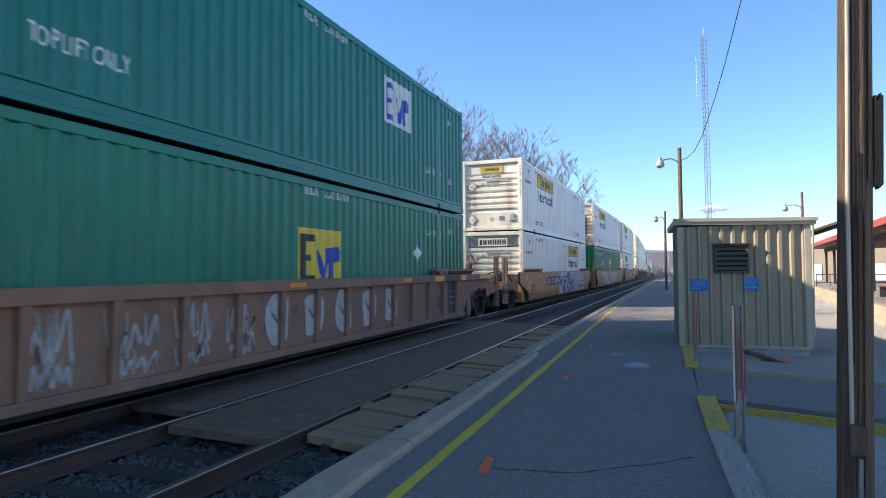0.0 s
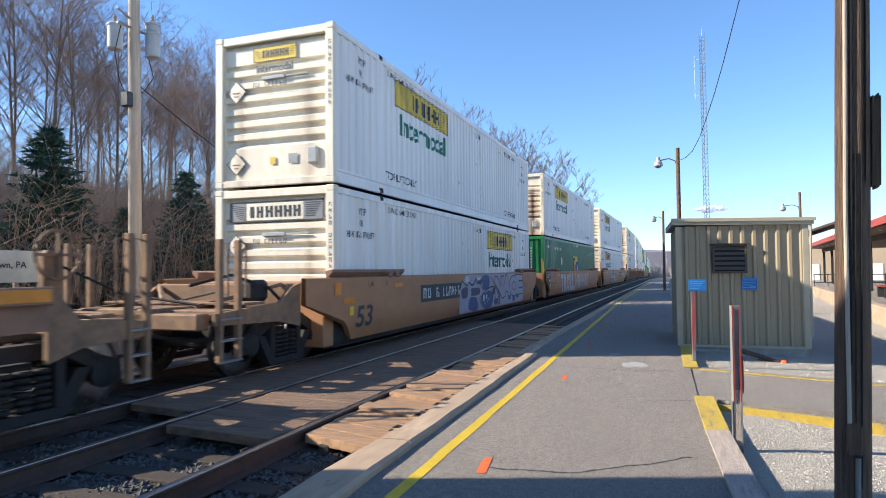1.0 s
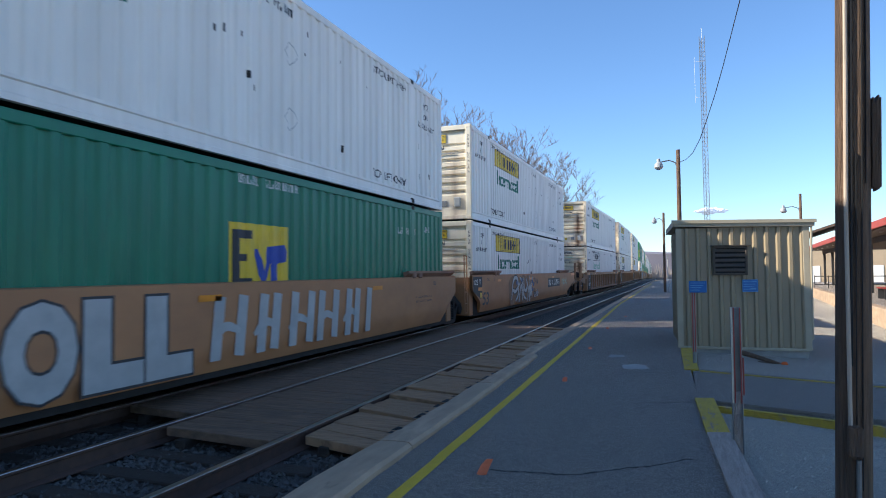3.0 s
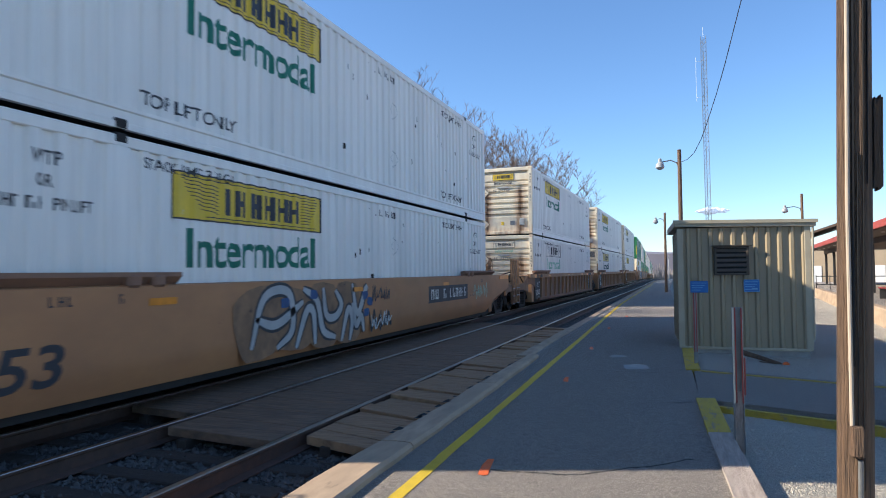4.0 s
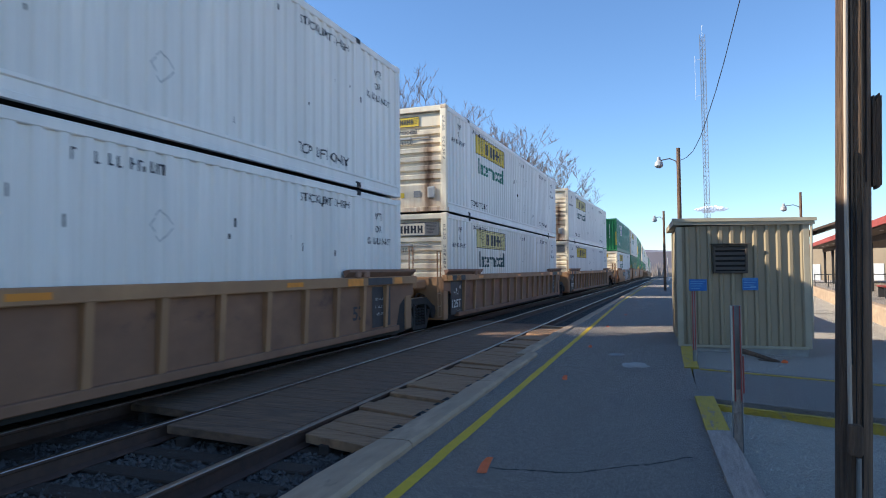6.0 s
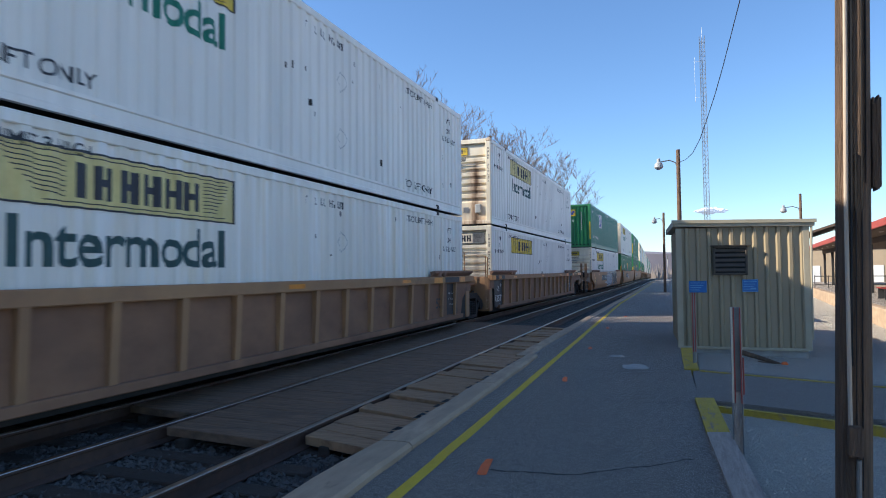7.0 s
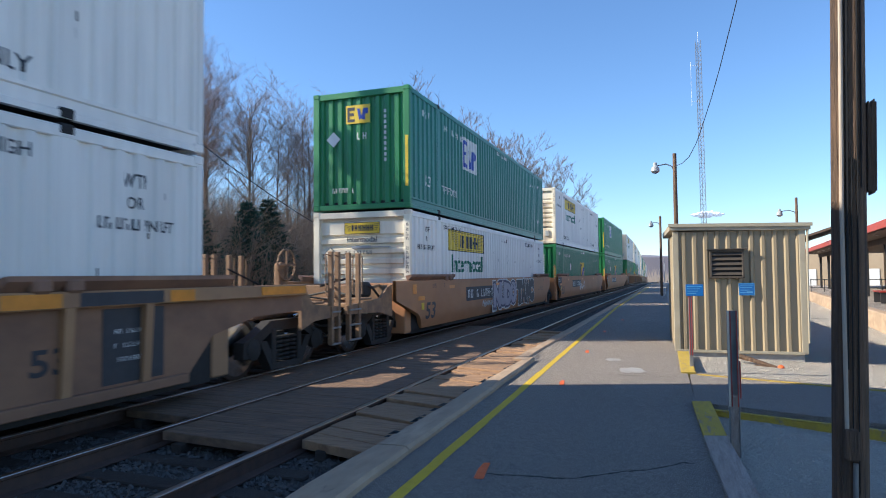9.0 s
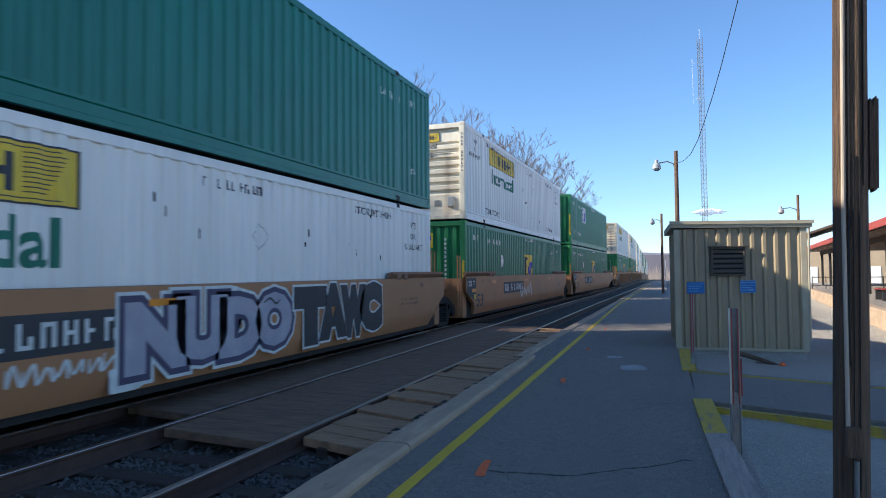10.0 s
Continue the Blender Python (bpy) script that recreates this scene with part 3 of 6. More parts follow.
        for nm, key, shp in (("TOP LIFT ONLY", "tlo2", (CL - 4.05, .34, 1.7, .17)), ("STACK LIMIT 3 HIGH", "slh2", (CL - 3.95, 2.5, 1.6, .14)), ("WTP", "wtp", (f + .95, 2.42, .32, .14)), ("OR", "orr", (f + 1.0, 2.2, .2, .13)), ("PIN LIFT", "pin", (f + 1.2, 1.98, .42, .12)), ("WTP", "wtp2", (CL - 1.25, 2.36, .34, .16)), ("OR", "orr2", (CL - 1.18, 2.12, .2, .14)), ("PIN LIFT", "pin2", (CL - .95, 1.88, .45, .13))):
            deco("lettering", key, lambda: [words(nm, *shp)], M["ink"], .004)
        deco("number_mark", "nb3", lambda: bars(f + .55, 1.98, .6, .12, 5, 12) + bars(CL - 1.6, 1.88, .6, .13, 5, 13), M["ink"], .004)
        deco("number_mark", "nb", lambda: bars(f + 4.6 + 3.4, 2.5, 1.3, .13, 9, 5) , M["ink"], .004)
        for z0 in (1.9, .85):
            y0, s = f + 9.2, .2
            deco("placard_outline", ("po", z0), lambda: [([(y0 + a * s, z0 + b * s) for a, b in ((-1, 0), (0, -1), (1, 0), (0, 1))] + [(y0 + a * s * .9, z0 + b * s * .9) for a, b in ((-1, 0), (0, -1), (1, 0), (0, 1))],
                                                          [(i, (i + 1) % 4, 4 + (i + 1) % 4, 4 + i) for i in range(4)])], M["grey"], .004)
        deco("scuff_mark", ("scuff", seed % 3), lambda: [rect(f + r.uniform(7, 15.5), 0, 0, 0) if False else (lambda y, z, w, h: rect(y, y + w, z, z + h))(f + r.uniform(6.8, 15.6), r.uniform(.4, 2.5), r.uniform(.02, .07), r.uniform(.03, .14)) for r in [random.Random(40 + seed % 3)] for i in range(16)], M["black"], .004)
    else:
        o, z0, c = (4.0, 1.52, "wink") if plan == "high" else (10.95, 1.55, "wink") if plan == "highrear" else (7.7, 1.08, "yellow")
        deco("logo_panel", ("elp", o, z0), lambda: [rect(f + o, f + o + 1.45, z0, z0 + .98)], M[c], .004, "white logo panel" if c == "wink" else "yellow logo panel")
        deco("logo_mark", ("elb", o, z0), lambda: [rect(f + o + .1, f + o + .22, z0 + .08, z0 + .88), rect(f + o + .22, f + o + .5, z0 + .76, z0 + .88), rect(f + o + .22, f + o + .42, z0 + .44, z0 + .54), rect(f + o + .22, f + o + .5, z0 + .08, z0 + .2)], M["blue"] if c == "wink" else M["ink"], .008)
        deco("logo_mark", ("elm", o, z0), lambda: [([(f + o + a, z0 + b) for a, b in ((.56, .62), (.68, .62), (.79, .3), (.9, .66), (1.3, .7), (1.36, .6), (1.34, .44), (1.1, .4), (1.1, .1), (.98, .1), (.98, .42), (.86, .1), (.74, .1), (.64, .42))], [tuple(range(14))])], M["blue"], .008)
        deco("lettering", ("gt", plan), lambda: [words("TOP LIFT ONLY", f + (2.25 if plan != "highrear" else 3.15), .6, 1.2, .2)], M["wink"], .004)
        deco("number_mark", ("gn", plan), lambda: ([] if plan in ("first", "highrear") else bars(f + 2.5, 2.3, 1.5, .16, 10, 4) + bars(f + .9, 2.35, .5, .16, 3, 6)) + bars(f + 7.9, 2.62, 1.5, .13, 14, 7) + bars(f + 13.4, .8 if plan == "highrear" else 2.2, 1.0, .14, 8, 9) + bars(f + 14.9, 2.3, .4, .14, 3, 10) + bars(f + 14.9, .7, .4, .14, 3, 11), M["wink"], .004)
        deco("lettering", ("g53", plan), lambda: [words("53'", f + 1.0, .62, .45, .28)], M["wink"], .004)
        if plan != "highrear":
            deco("placard", ("gpc", plan), lambda: [diamond(f + (12.75 if plan == "first" else 4.2), 1.75, .22)], M["whitew"], .004)
    return root


# ---- the train: well cars ----
def blob(r, y, z, w, h, n=16):
    k = r.uniform(0, 6)
    return [(y + w * .5 * math.copysign(abs(math.cos(a)) ** .6, math.cos(a)) * (1 + .12 * math.sin(3 * a + k)), z + h * .5 * math.copysign(abs(math.sin(a)) ** .6, math.sin(a)) * (1 + .1 * math.sin(2 * a + k))) for a in [2 * math.pi * i / n for i in range(n)]], [tuple(range(n))]


def ribbon(pts, t, n=7, taper=.5):
    """A curved brush stroke through points, of half width t."""
    P = [Vector(p) for p in pts]
    P = [P[0] * 2 - P[1]] + P + [P[-1] * 2 - P[-2]]
    line = []
    for a, b, c, d in zip(P, P[1:], P[2:], P[3:]):
        for i in range(n):
            u = i / n
            line.append(.5 * ((2 * b) + (c - a) * u + (2 * a - 5 * b + 4 * c - d) * u * u + (3 * b - a - 3 * c + d) * u ** 3))
    line.append(P[-2])
    m = len(line)
    L, R_ = [], []
    for i, p in enumerate(line):
        d = (line[min(i + 1, m - 1)] - line[max(i - 1, 0)])
        q = Vector((-d.y, d.x)).normalized() * t * (1 - taper * abs(2 * i / (m - 1) - 1) ** 3)
        L.append((p + q)[:])
        R_.append((p - q)[:])
    return L + R_, [(i, i + 1, m + i + 1, m + i) for i in range(m - 1)]


def tag(r, y, z, w, h, n, t):
    """A quick looping signature."""
    out = []
    for i in range(n):
        a = y + w * i / n
        c = w / n
        pts = [(a + c * r.uniform(-.1, .3), z + h * r.uniform(.6, 1)), (a + c * r.uniform(.1, .5), z + h * r.uniform(0, .3)), (a + c * r.uniform(.6, 1.1), z + h * r.uniform(.5, 1)), (a + c * r.uniform(.7, 1.2), z + h * r.uniform(0, .35)), (a + c * r.uniform(1, 1.4), z + h * r.uniform(.2, .7))]
        out.append(ribbon(pts, t))
    return out


def fat_letters(text, y, z, w, h, grow, overlap=1.12):
    """Each letter of a throw-up as its own swollen outline: list of (points, faces)."""
    out, step = [], w / len(text)
    for i, ch in enumerate(text):
        cw = step * overlap
        pts, fs = text_shape(ch, cw + 2 * grow, h + 2 * grow, .05 + grow * .9)
        out.append(([(y + i * step + a - grow, z + b - grow + .05 * h * (i % 2)) for a, b in pts], fs))
    return out


def flat(shapes, x):
    mb = Mb()
    for pts, fs in shapes:
        mb.add([(x, *p) for p in pts], fs)
    return mb


HW = 1.47   # half width of a car body
TOPZ, LOWZ = 1.42, .29


def smooth_side(s, y0, y1, c0=.75, c1=.75):
    """A smooth welded side: upright above, sloping in below a crease."""
    sec = [(HW - .10, LOWZ), (HW - .01, .52), (HW, .66), (HW, 1.0), (HW, TOPZ), (HW - .05, TOPZ + .015), (HW - .09, TOPZ), (HW - .09, 1.0), (HW - .09, .6), (HW - .18, LOWZ)]
    n = len(sec)
    mb = Mb()
    vs, k = [], (y0, y0 + .15, y1 - .15, y1)
    for y in k:
        for x, z in sec:
            yy = y
            if y == y0 and z < 1:
                yy = y0 + c0 * (.5 + (1 - z) * .68)
            if y == y1 and z < 1:
                yy = y1 - c1 * (.5 + (1 - z) * .68)
            if y == k[1]:
                yy = y0 + c0 + .05
            if y == k[2]:
                yy = y1 - c1 - .05
            vs.append((s * x, yy, z))
    fs = [(i * n + j, i * n + (j + 1) % n, (i + 1) * n + (j + 1) % n, (i + 1) * n + j) for i in range(3) for j in range(n)]
    fs += [tuple(range(n)), tuple(range(3 * n, 4 * n))]
    return mb.add(vs, fs)


def rib_side(s, y0, y1, c0=.95, c1=.95):
    mb = Mb()
    a, b = sorted((s * (HW - .14), s * (HW - .1)))
    poly = [(y0 + c0, LOWZ), (y1 - c1, LOWZ), (y1 - c1 * .8, .8), (y1 - c1 * .45, .98), (y1, 1.0), (y1, TOPZ - .1), (y0, TOPZ - .1), (y0, 1.0), (y0 + c0 * .45, .98), (y0 + c0 * .8, .8)]
    mb.prism(poly, "x", a, b)
    a, b = sorted((s * (HW - .12), s * (HW - .02)))
    mb.box(a, b, y0 + c0, y1 - c1, LOWZ - .01, LOWZ + .1, .01)
    return mb


def side_posts(s, y0, y1):
    out = []
    n = 15
    for i in range(n):
        y = y0 + 1.54 + (y1 - y0 - 3.08) * i / (n - 1)
        a, b = sorted((s * (HW - .11), s * (HW - .005)))
        t = s * (HW - .05)
        mb = Mb().prism([(s * (HW - .1), LOWZ + .06), (t, LOWZ + .06), (s * (HW - .005), TOPZ - .16), (s * (HW - .1), TOPZ - .16)], "y", y - .055, y + .055)
        out.append((y, mb))
    return out


def truck_frame(s):
    """One cast side frame with springs: x near the journals, centred on its bolster."""
    x0, x1 = sorted((s * .93, s * 1.1))
    out = Mb()
    up = [(-1.12, .34), (-1.1, .58), (-.85, .66), (-.45, .86), (.45, .86), (.85, .66), (1.1, .58), (1.12, .34), (.9, .34), (.86, .5), (.72, .54), (.4, .7), (-.4, .7), (-.72, .54), (-.86, .5), (-.9, .34)]
    out.prism(up, "x", x0, x1)
    out.prism([(-.72, .55), (-.55, .56), (-.3, .2), (.3, .2), (.55, .56), (.72, .55), (.42, .1), (-.42, .1)], "x", x0, x1)
    for y in (-.36, .36):
        out.box(x0 - .01, x1 + .01, y - .06, y + .06, .18, .74, .015)
    for y in (-.875, .875):
        out.lathe([(.05, -.06), (.15, -.05), (.16, .05), (.09, .08), (.06, .085)] if s > 0 else [(.06, -.085), (.09, -.08), (.16, -.05), (.15, .05), (.05, .06)], "x", 14, (s * 1.06, y, .46))
    return out


def springs(s):
    mb = Mb()
    for y in (-.2, 0, .2):
        for k in range(6):
            mb.lathe([(.075, 0), (.09, .015), (.09, .03), (.075, .045)], "z", 10, (s * 1.03, y, .22 + k * .068))
    return mb


def wheelset():
    mb = Mb()
    for s in (-1, 1):
        p = [(.05, .66), (.12, .66), (.13, .7), (.36, .73), (.4, .7), (.485, .69), (.49, .715), (.46, .725), (.455, .815), (.4, .82), (.37, .77), (.14, .76), (.12, .83), (.05, .83)]
        mb.lathe([(r, s * h) for r, h in p], "x", 30)
        for a in range(3):
            q = 2 * math.pi * a / 3
            mb.lathe([(.03, s * .762), (.035, s * .772)], "x", 8, (0, .25 * math.cos(q), .25 * math.sin(q)))
    return mb.tube([(-1.05, 0, 0), (1.05, 0, 0)], .08, 10)


WHEELS = []


def truck(root, y):
    for s in (-1, 1):
        ob = part("truck_side_frame", cached(("tsf", s), lambda: truck_frame(s).mesh("truck_side_frame", M["black"])), M["black"], root, "grimy cast truck frame")
        ob.matrix_basis = pose(0, y, 0)
        sp = part("spring_pack", cached(("spr", s), lambda: springs(s).mesh("spring_pack", M["black"])), M["black"], ob)
    bo = part("bolster", cached("bol", lambda: Mb().box(-.95, .95, -.2, .2, .42, .66, .03).mesh("bolster", M["black"])), M["black"], root)
    bo.matrix_basis = pose(0, y, 0)
    for d in (-.875, .875):
        w = part("wheelset", cached("ws", lambda: wheelset().mesh("wheelset", M["wheel"])), M["wheel"], root, "steel wheelset with a worn bright rim")
        w.matrix_basis = pose(0, y + d, .46)
        for s in (-1, 1):
            part("tread", cached(("trd", s), lambda: Mb().lathe([(.458, s * .722), (.462, s * .73), (.457, s * .812), (.45, s * .815)], "x", 30).mesh("tread", M["tread"])), M["tread"], w)
        WHEELS.append((w, y + d))


def end_stuff(root, e, y, body, sc):
    """A coupled end: draft deck, platform, posts, rails, ladder steps, brake wheel. e is -1 at the front and 1 at the rear."""
    def q(a, b):
        return tuple(sorted((y + e * a * sc, y + e * b * sc)))
    a, b = q(0, 3.1)
    body = M["dusty"]
    k = body.name
    part("end_deck", cached(("deck", e, k), lambda: Mb().box(-.45, .45, a, b, .82, 1.06, .02).box(-1.3, 1.3, *q(2.1, 2.6), .95, 1.03, .015).box(-1.3, 1.3, *q(.1, .4), .95, 1.35, .02).box(-1.2, 1.2, *q(2.75, 3.1), .78, 1.0, .02).mesh("end_deck", body)), body, root)
    for s in (-1, 1):
        part("side_bracket", cached(("sbr", e, s, k), lambda: Mb().prism([(y, .68), (y, 1.36), (y + e * .35 * sc, 1.3), (y + e * .8 * sc, 1.08), (y + e * 2.9 * sc, 1.0), (y + e * 2.9 * sc, .84), (y + e * .9 * sc, .8)], "x", *sorted((s * (HW - .16), s * (HW - .1)))).mesh("side_bracket", body)), body, root)
    part("cross_walkway", cached(("xw", e, k), lambda: Mb().box(-1.3, 1.3, *q(1.2, 1.9), 1.07, 1.11, .01).tube([(-1.2, y + e * .4 * sc, 1.3), (-.2, y + e * 1.8 * sc, 1.05)], .04, 5).tube([(1.2, y + e * .4 * sc, 1.35), (.5, y + e * 2.0 * sc, 1.05)], .04, 5).mesh("cross_walkway", body)), body, root)
    part("brake_hose", cached(("bh", e), lambda: Mb().tube([(1.0, y + e * 1.0 * sc, .9), (1.1, y + e * 1.8 * sc, .62), (.7, y + e * 2.6 * sc, .6), (.4, y + e * 3.3 * sc, .75)], .03, 6).tube([(-.6, y + e * .6 * sc, 1.1), (.3, y + e * 1.0 * sc, 1.24), (.9, y + e * 1.7 * sc, 1.18)], .025, 6).box(.5, .95, *q(.9, 1.6), .6, .8, .04).mesh("brake_hose", M["black"])), M["black"], root)
    for i, d in enumerate((2.2, 2.75)):
        for s in (1, -1):
            part("corner_post", cached(("cp", e, i, s, k), lambda: Mb().box(s * (HW - .12) - .045, s * (HW - .12) + .045, y + e * d * sc - .04, y + e * d * sc + .04, .35, 1.98, .01).tube([(s * (HW - .12), y + e * d * sc, 1.9), (s * (HW - .12), y + e * (d * sc - .17), 1.93), (s * (HW - .12), y + e * (d * sc - .17), 1.2)], .014, 6).mesh("corner_post", body)), body, root)
    for z in (.34, .62, .9):
        part("step", cached(("step", e, z), lambda: Mb().box(HW - .15, HW - .06, *q(2.15, 2.8), z, z + .03, .006).mesh("step", M["steel"])), M["steel"], root)
    part("coupler", cached(("cou", e), lambda: Mb().box(-.13, .13, *q(3.0, 3.75), .72, .95, .03).box(-.2, .16, *q(3.6, 3.95), .7, 1.0, .05).tube([(.3, y + e * 3.1 * sc, .8), (.34, y + e * 3.4 * sc, .5), (.2, y + e * 3.8 * sc, .45)], .03, 6).mesh("coupler", M["black"])), M["black"], root)
    if e > 0:
        part("brake_wheel", cached("bw", lambda: Mb().ring((.62, y + .7, 1.75), .27, .018).box(.61, .64, y + .43, y + .97, 1.735, 1.765).box(.61, .64, y + .685, y + .715, 1.48, 2.02).box(.42, .6, y + .58, y + .82, 1.1, 1.8, .05).mesh("brake_wheel", body)), body, root)
        part("air_tank", cached("at", lambda: Mb().lathe([(.02, -.36), (.1, -.34), (.13, -.28), (.13, .28), (.1, .34), (.02, .36)], "x", 14, (-.5, y + .1, 1.3)).mesh("air_tank", body)), body, root)
    else:
        part("brake_gear", cached("bg", lambda: Mb().tube([(.5, y - 1.5, 1.35), (.9, y - 1.1, 1.5), (1.2, y - .6, 1.3), (1.25, y - .3, 1.05)], .025, 6).box(.75, 1.15, y - .9, y - .5, 1.1, 1.42, .06).tube([(-.9, y - 2.5, 1.7), (-.3, y - 1.9, 1.25), (.8, y - 1.7, 1.1)], .02, 6).mesh("brake_gear", M["black"])), M["black"], root)


def well_car(kind, first, last, idx):
    body = {"smooth": M["tan"], "rib": M["tan2"], "ribdark": M["brown"]}[kind]
    lab = {"smooth": "tan smooth-sided well car with graffiti and stencils", "rib": "yellow-brown ribbed well car with dark stencil panels", "ribdark": "rusty brown ribbed well car with chalky graffiti"}[kind]
    root = thing("well_car", lab, "railway car", group="well cars of the train")
    y0, y1 = -CL - (1.2 if first else .5), CL + (2.2 if last else .5)
    c0, c1 = 1.7 if first else .95, 2.6 if last else .95
    ends = (bool(first), bool(last))
    for s in (1, -1):
        if kind == "smooth":
            part("side_panel", cached(("ss", s, ends), lambda: smooth_side(s, y0, y1, c0, c1).mesh("side_panel", body)), body, root)
        else:
            sheet = M["sheet"] if kind == "rib" else body
            sp = part("side_panel", cached(("rs", s, kind, ends), lambda: rib_side(s, y0, y1, c0, c1).mesh("side_panel", sheet)), sheet, root)
            part("top_chord", cached(("tc", s, kind, ends), lambda: Mb().box(min(s * (HW - .14), s * HW), max(s * (HW - .14), s * HW), y0, y1, TOPZ - .17, TOPZ, .012).mesh("top_chord", body)), body, root)
            if s > 0 or idx < 8:
                for i, (y, mb) in enumerate(side_posts(s, -CL - .5, CL + .5)):
                    part("side_post", cached(("sp", s, i, kind), lambda: mb.mesh("side_post", body)), body, sp)
        for e in (-1, 1):
            part("guide_plate", cached(("gpl", s, e, kind), lambda: Mb().prism([(s * (HW - .1), TOPZ), (s * (HW + .01), TOPZ + .1), (s * (HW + .01), TOPZ + .15), (s * (HW - .13), TOPZ + .12)], "y", *sorted((e * (CL + .4), e * (CL - 2.7)))).mesh("guide_plate", M["brown"])), M["brown"], root)
            for d in (2.35, 2.0):
                part("guide_bracket", cached(("gbk", s, e, d), lambda: Mb().box(min(s * (HW - .1), s * (HW + .03)), max(s * (HW - .1), s * (HW + .03)), e * (CL - d) - .1, e * (CL - d) + .1, TOPZ - .02, TOPZ + .13, .03).mesh("guide_bracket", M["brown"])), M["brown"], root)
    for e in (-1, 1):
        for s in (-1, 1):
            part("inner_plate", cached(("ip", e, s), lambda: Mb().box(min(s * (HW - .17), s * (HW - .15)), max(s * (HW - .17), s * (HW - .15)), *sorted((e * (CL + .4), e * (CL - 2.2))), .22, TOPZ - .1).mesh("inner_plate", M["black"])), M["black"], root)
    part("well_floor", cached("wf", lambda: Mb().box(-HW + .15, HW - .15, -CL - .1, CL + .1, .2, .3).mesh("well_floor", M["black"])), M["black"], root)
    for e in (-1, 1):
        part("end_bulkhead", cached(("eb", e, kind), lambda: Mb().box(-HW + .12, HW - .12, *sorted((e * (CL + .12), e * (CL + .45))), .24, TOPZ - .05, .02).mesh("end_bulkhead", body)), body, root)
    # ends
    if first:
        end_stuff(root, -1, y0, body, .69)
        truck(root, -CL - 1.2)
    else:
        truck(root, -CL - 1.475)
        part("drawbar", cached(("db", kind), lambda: Mb().box(-.5, .5, -CL - 1.9, -CL - .4, .75, 1.1, .04).box(-.9, .9, -CL - 1.3, -CL - .5, 1.05, 1.3, .05).mesh("drawbar", body)), body, root)
        part("handrail", cached(("hr", kind), lambda: Mb().tube([(HW - .1, -CL - .72, .35), (HW - .1, -CL - .72, 2.0), (HW - .1, -CL - .95, 2.02), (HW - .1, -CL - .95, .35), (HW - .1, -CL - .72, .35)], .018, 6).tube([(HW - .1, -CL - .72, .62), (HW - .1, -CL - .95, .62)], .014, 6).tube([(HW - .1, -CL - .72, .95), (HW - .1, -CL - .95, .95)], .014, 6).mesh("handrail", body)), body, root)
        part("handrail", cached(("hr2", kind), lambda: Mb().tube([(.55, -CL - .6, 1.0), (.55, -CL - .6, 2.15), (.55, -CL - .85, 2.17), (.55, -CL - .85, 1.0)], .018, 6).mesh("handrail", body)), body, root)
    if last:
        end_stuff(root, 1, y1, body, .44)
        truck(root, CL + 2.2)
    else:
        part("drawbar", cached(("db2", kind), lambda: Mb().box(-.45, .45, CL + .4, CL + 1.4, .72, 1.05, .04).box(-.8, .8, CL + .4, CL + .9, 1.05, 1.3, .05).mesh("drawbar", body)), body, root)
    if last:
        part("reflector", cached(("er", kind), lambda: Mb().box(HW + .001, HW + .012, CL + 1.0, CL + 2.15, TOPZ - .14, TOPZ - .02, .003).mesh("reflector", M["orange"])), M["orange"], root)
    # stencils, plates and graffiti on the side that faces the platform
    r = random.Random(100 + idx)
    f = -CL
    sx = HW + .004 if kind == "smooth" else HW - .094

    def paint(name, key, shapes, material, lift=0.0, lab=""):
        part(name, cached(("cp", key), lambda: flat(shapes, sx + lift).mesh(name, material, False)), material, root, lab)
    if kind == "smooth":
        if first:
            paint("reflector", "smf", [rect(f - .3, f - .08, 1.12, 1.34)], M["orange"], .008, "square orange reflector")
        else:
            paint("stencil_panel", "sm1", [([(f - .45, .95), (f + .25, .72), (f + .45, .72), (f + .45, 1.38), (f - .45, 1.38)], [(0, 1, 2, 3, 4)])], M["panel"], 0, "dark stencil panel")
            paint("lettering", "sm2", [words("125 T", f - .38, 1.14, .7, .16)], M["wink"], .004)
        paint("lettering", "sm3", [([(a + .22 * (b - .5), b) for a, b in words("53", f + .46, .5, .66, .4, .02)[0]], words("53", f + .46, .5, .66, .4, .02)[1])], M["ink"], 0)
        for k, q in enumerate([rect(f + .02, f + .42, .96, 1.06)] + [rect(f + a, f + a + .42, 1.2, 1.28) for a in (2.2, 6.9, 11.7)]):
            paint("reflector", ("sm4", k), [q], M["orange"], .008, "orange reflector strip")
        paint("data_plate", "sm5", [rect(f + .22, f + .38, .74, .9)], M["yellow"], .008)
        paint("stencil_mark", "sm6", bars(f + 1.0, 1.24, .3, .1, 3, 1) + bars(f + 1.6, 1.24, .3, .1, 3, 2) + bars(f + 15.0, 1.22, .3, .09, 3, 3) + bars(f + 13.9, .85, 1.0, .05, 14, 4) + bars(f + 13.9, .95, 1.0, .05, 14, 5), M["ink"], 0)
        if idx != 2:
            yb = f + (10.7 if idx == 3 else 3.65)
            paint("number_panel", ("sm7", yb), [rect(yb, yb + 3.0, .8, 1.2)], M["panel"], 0, "dark number panel")
            paint("number_mark", ("sm8", yb), bars(yb + .16, .88, 1.15, .24, 4, 3) + bars(yb + 1.5, .88, 1.4, .24, 6, 8), M["wink"], .004)
    else:
        paint("stencil_panel", "rb1", [rect(f + .02, f + .98, .34, 1.24)], M["panel"], .0, "dark stencil panel")
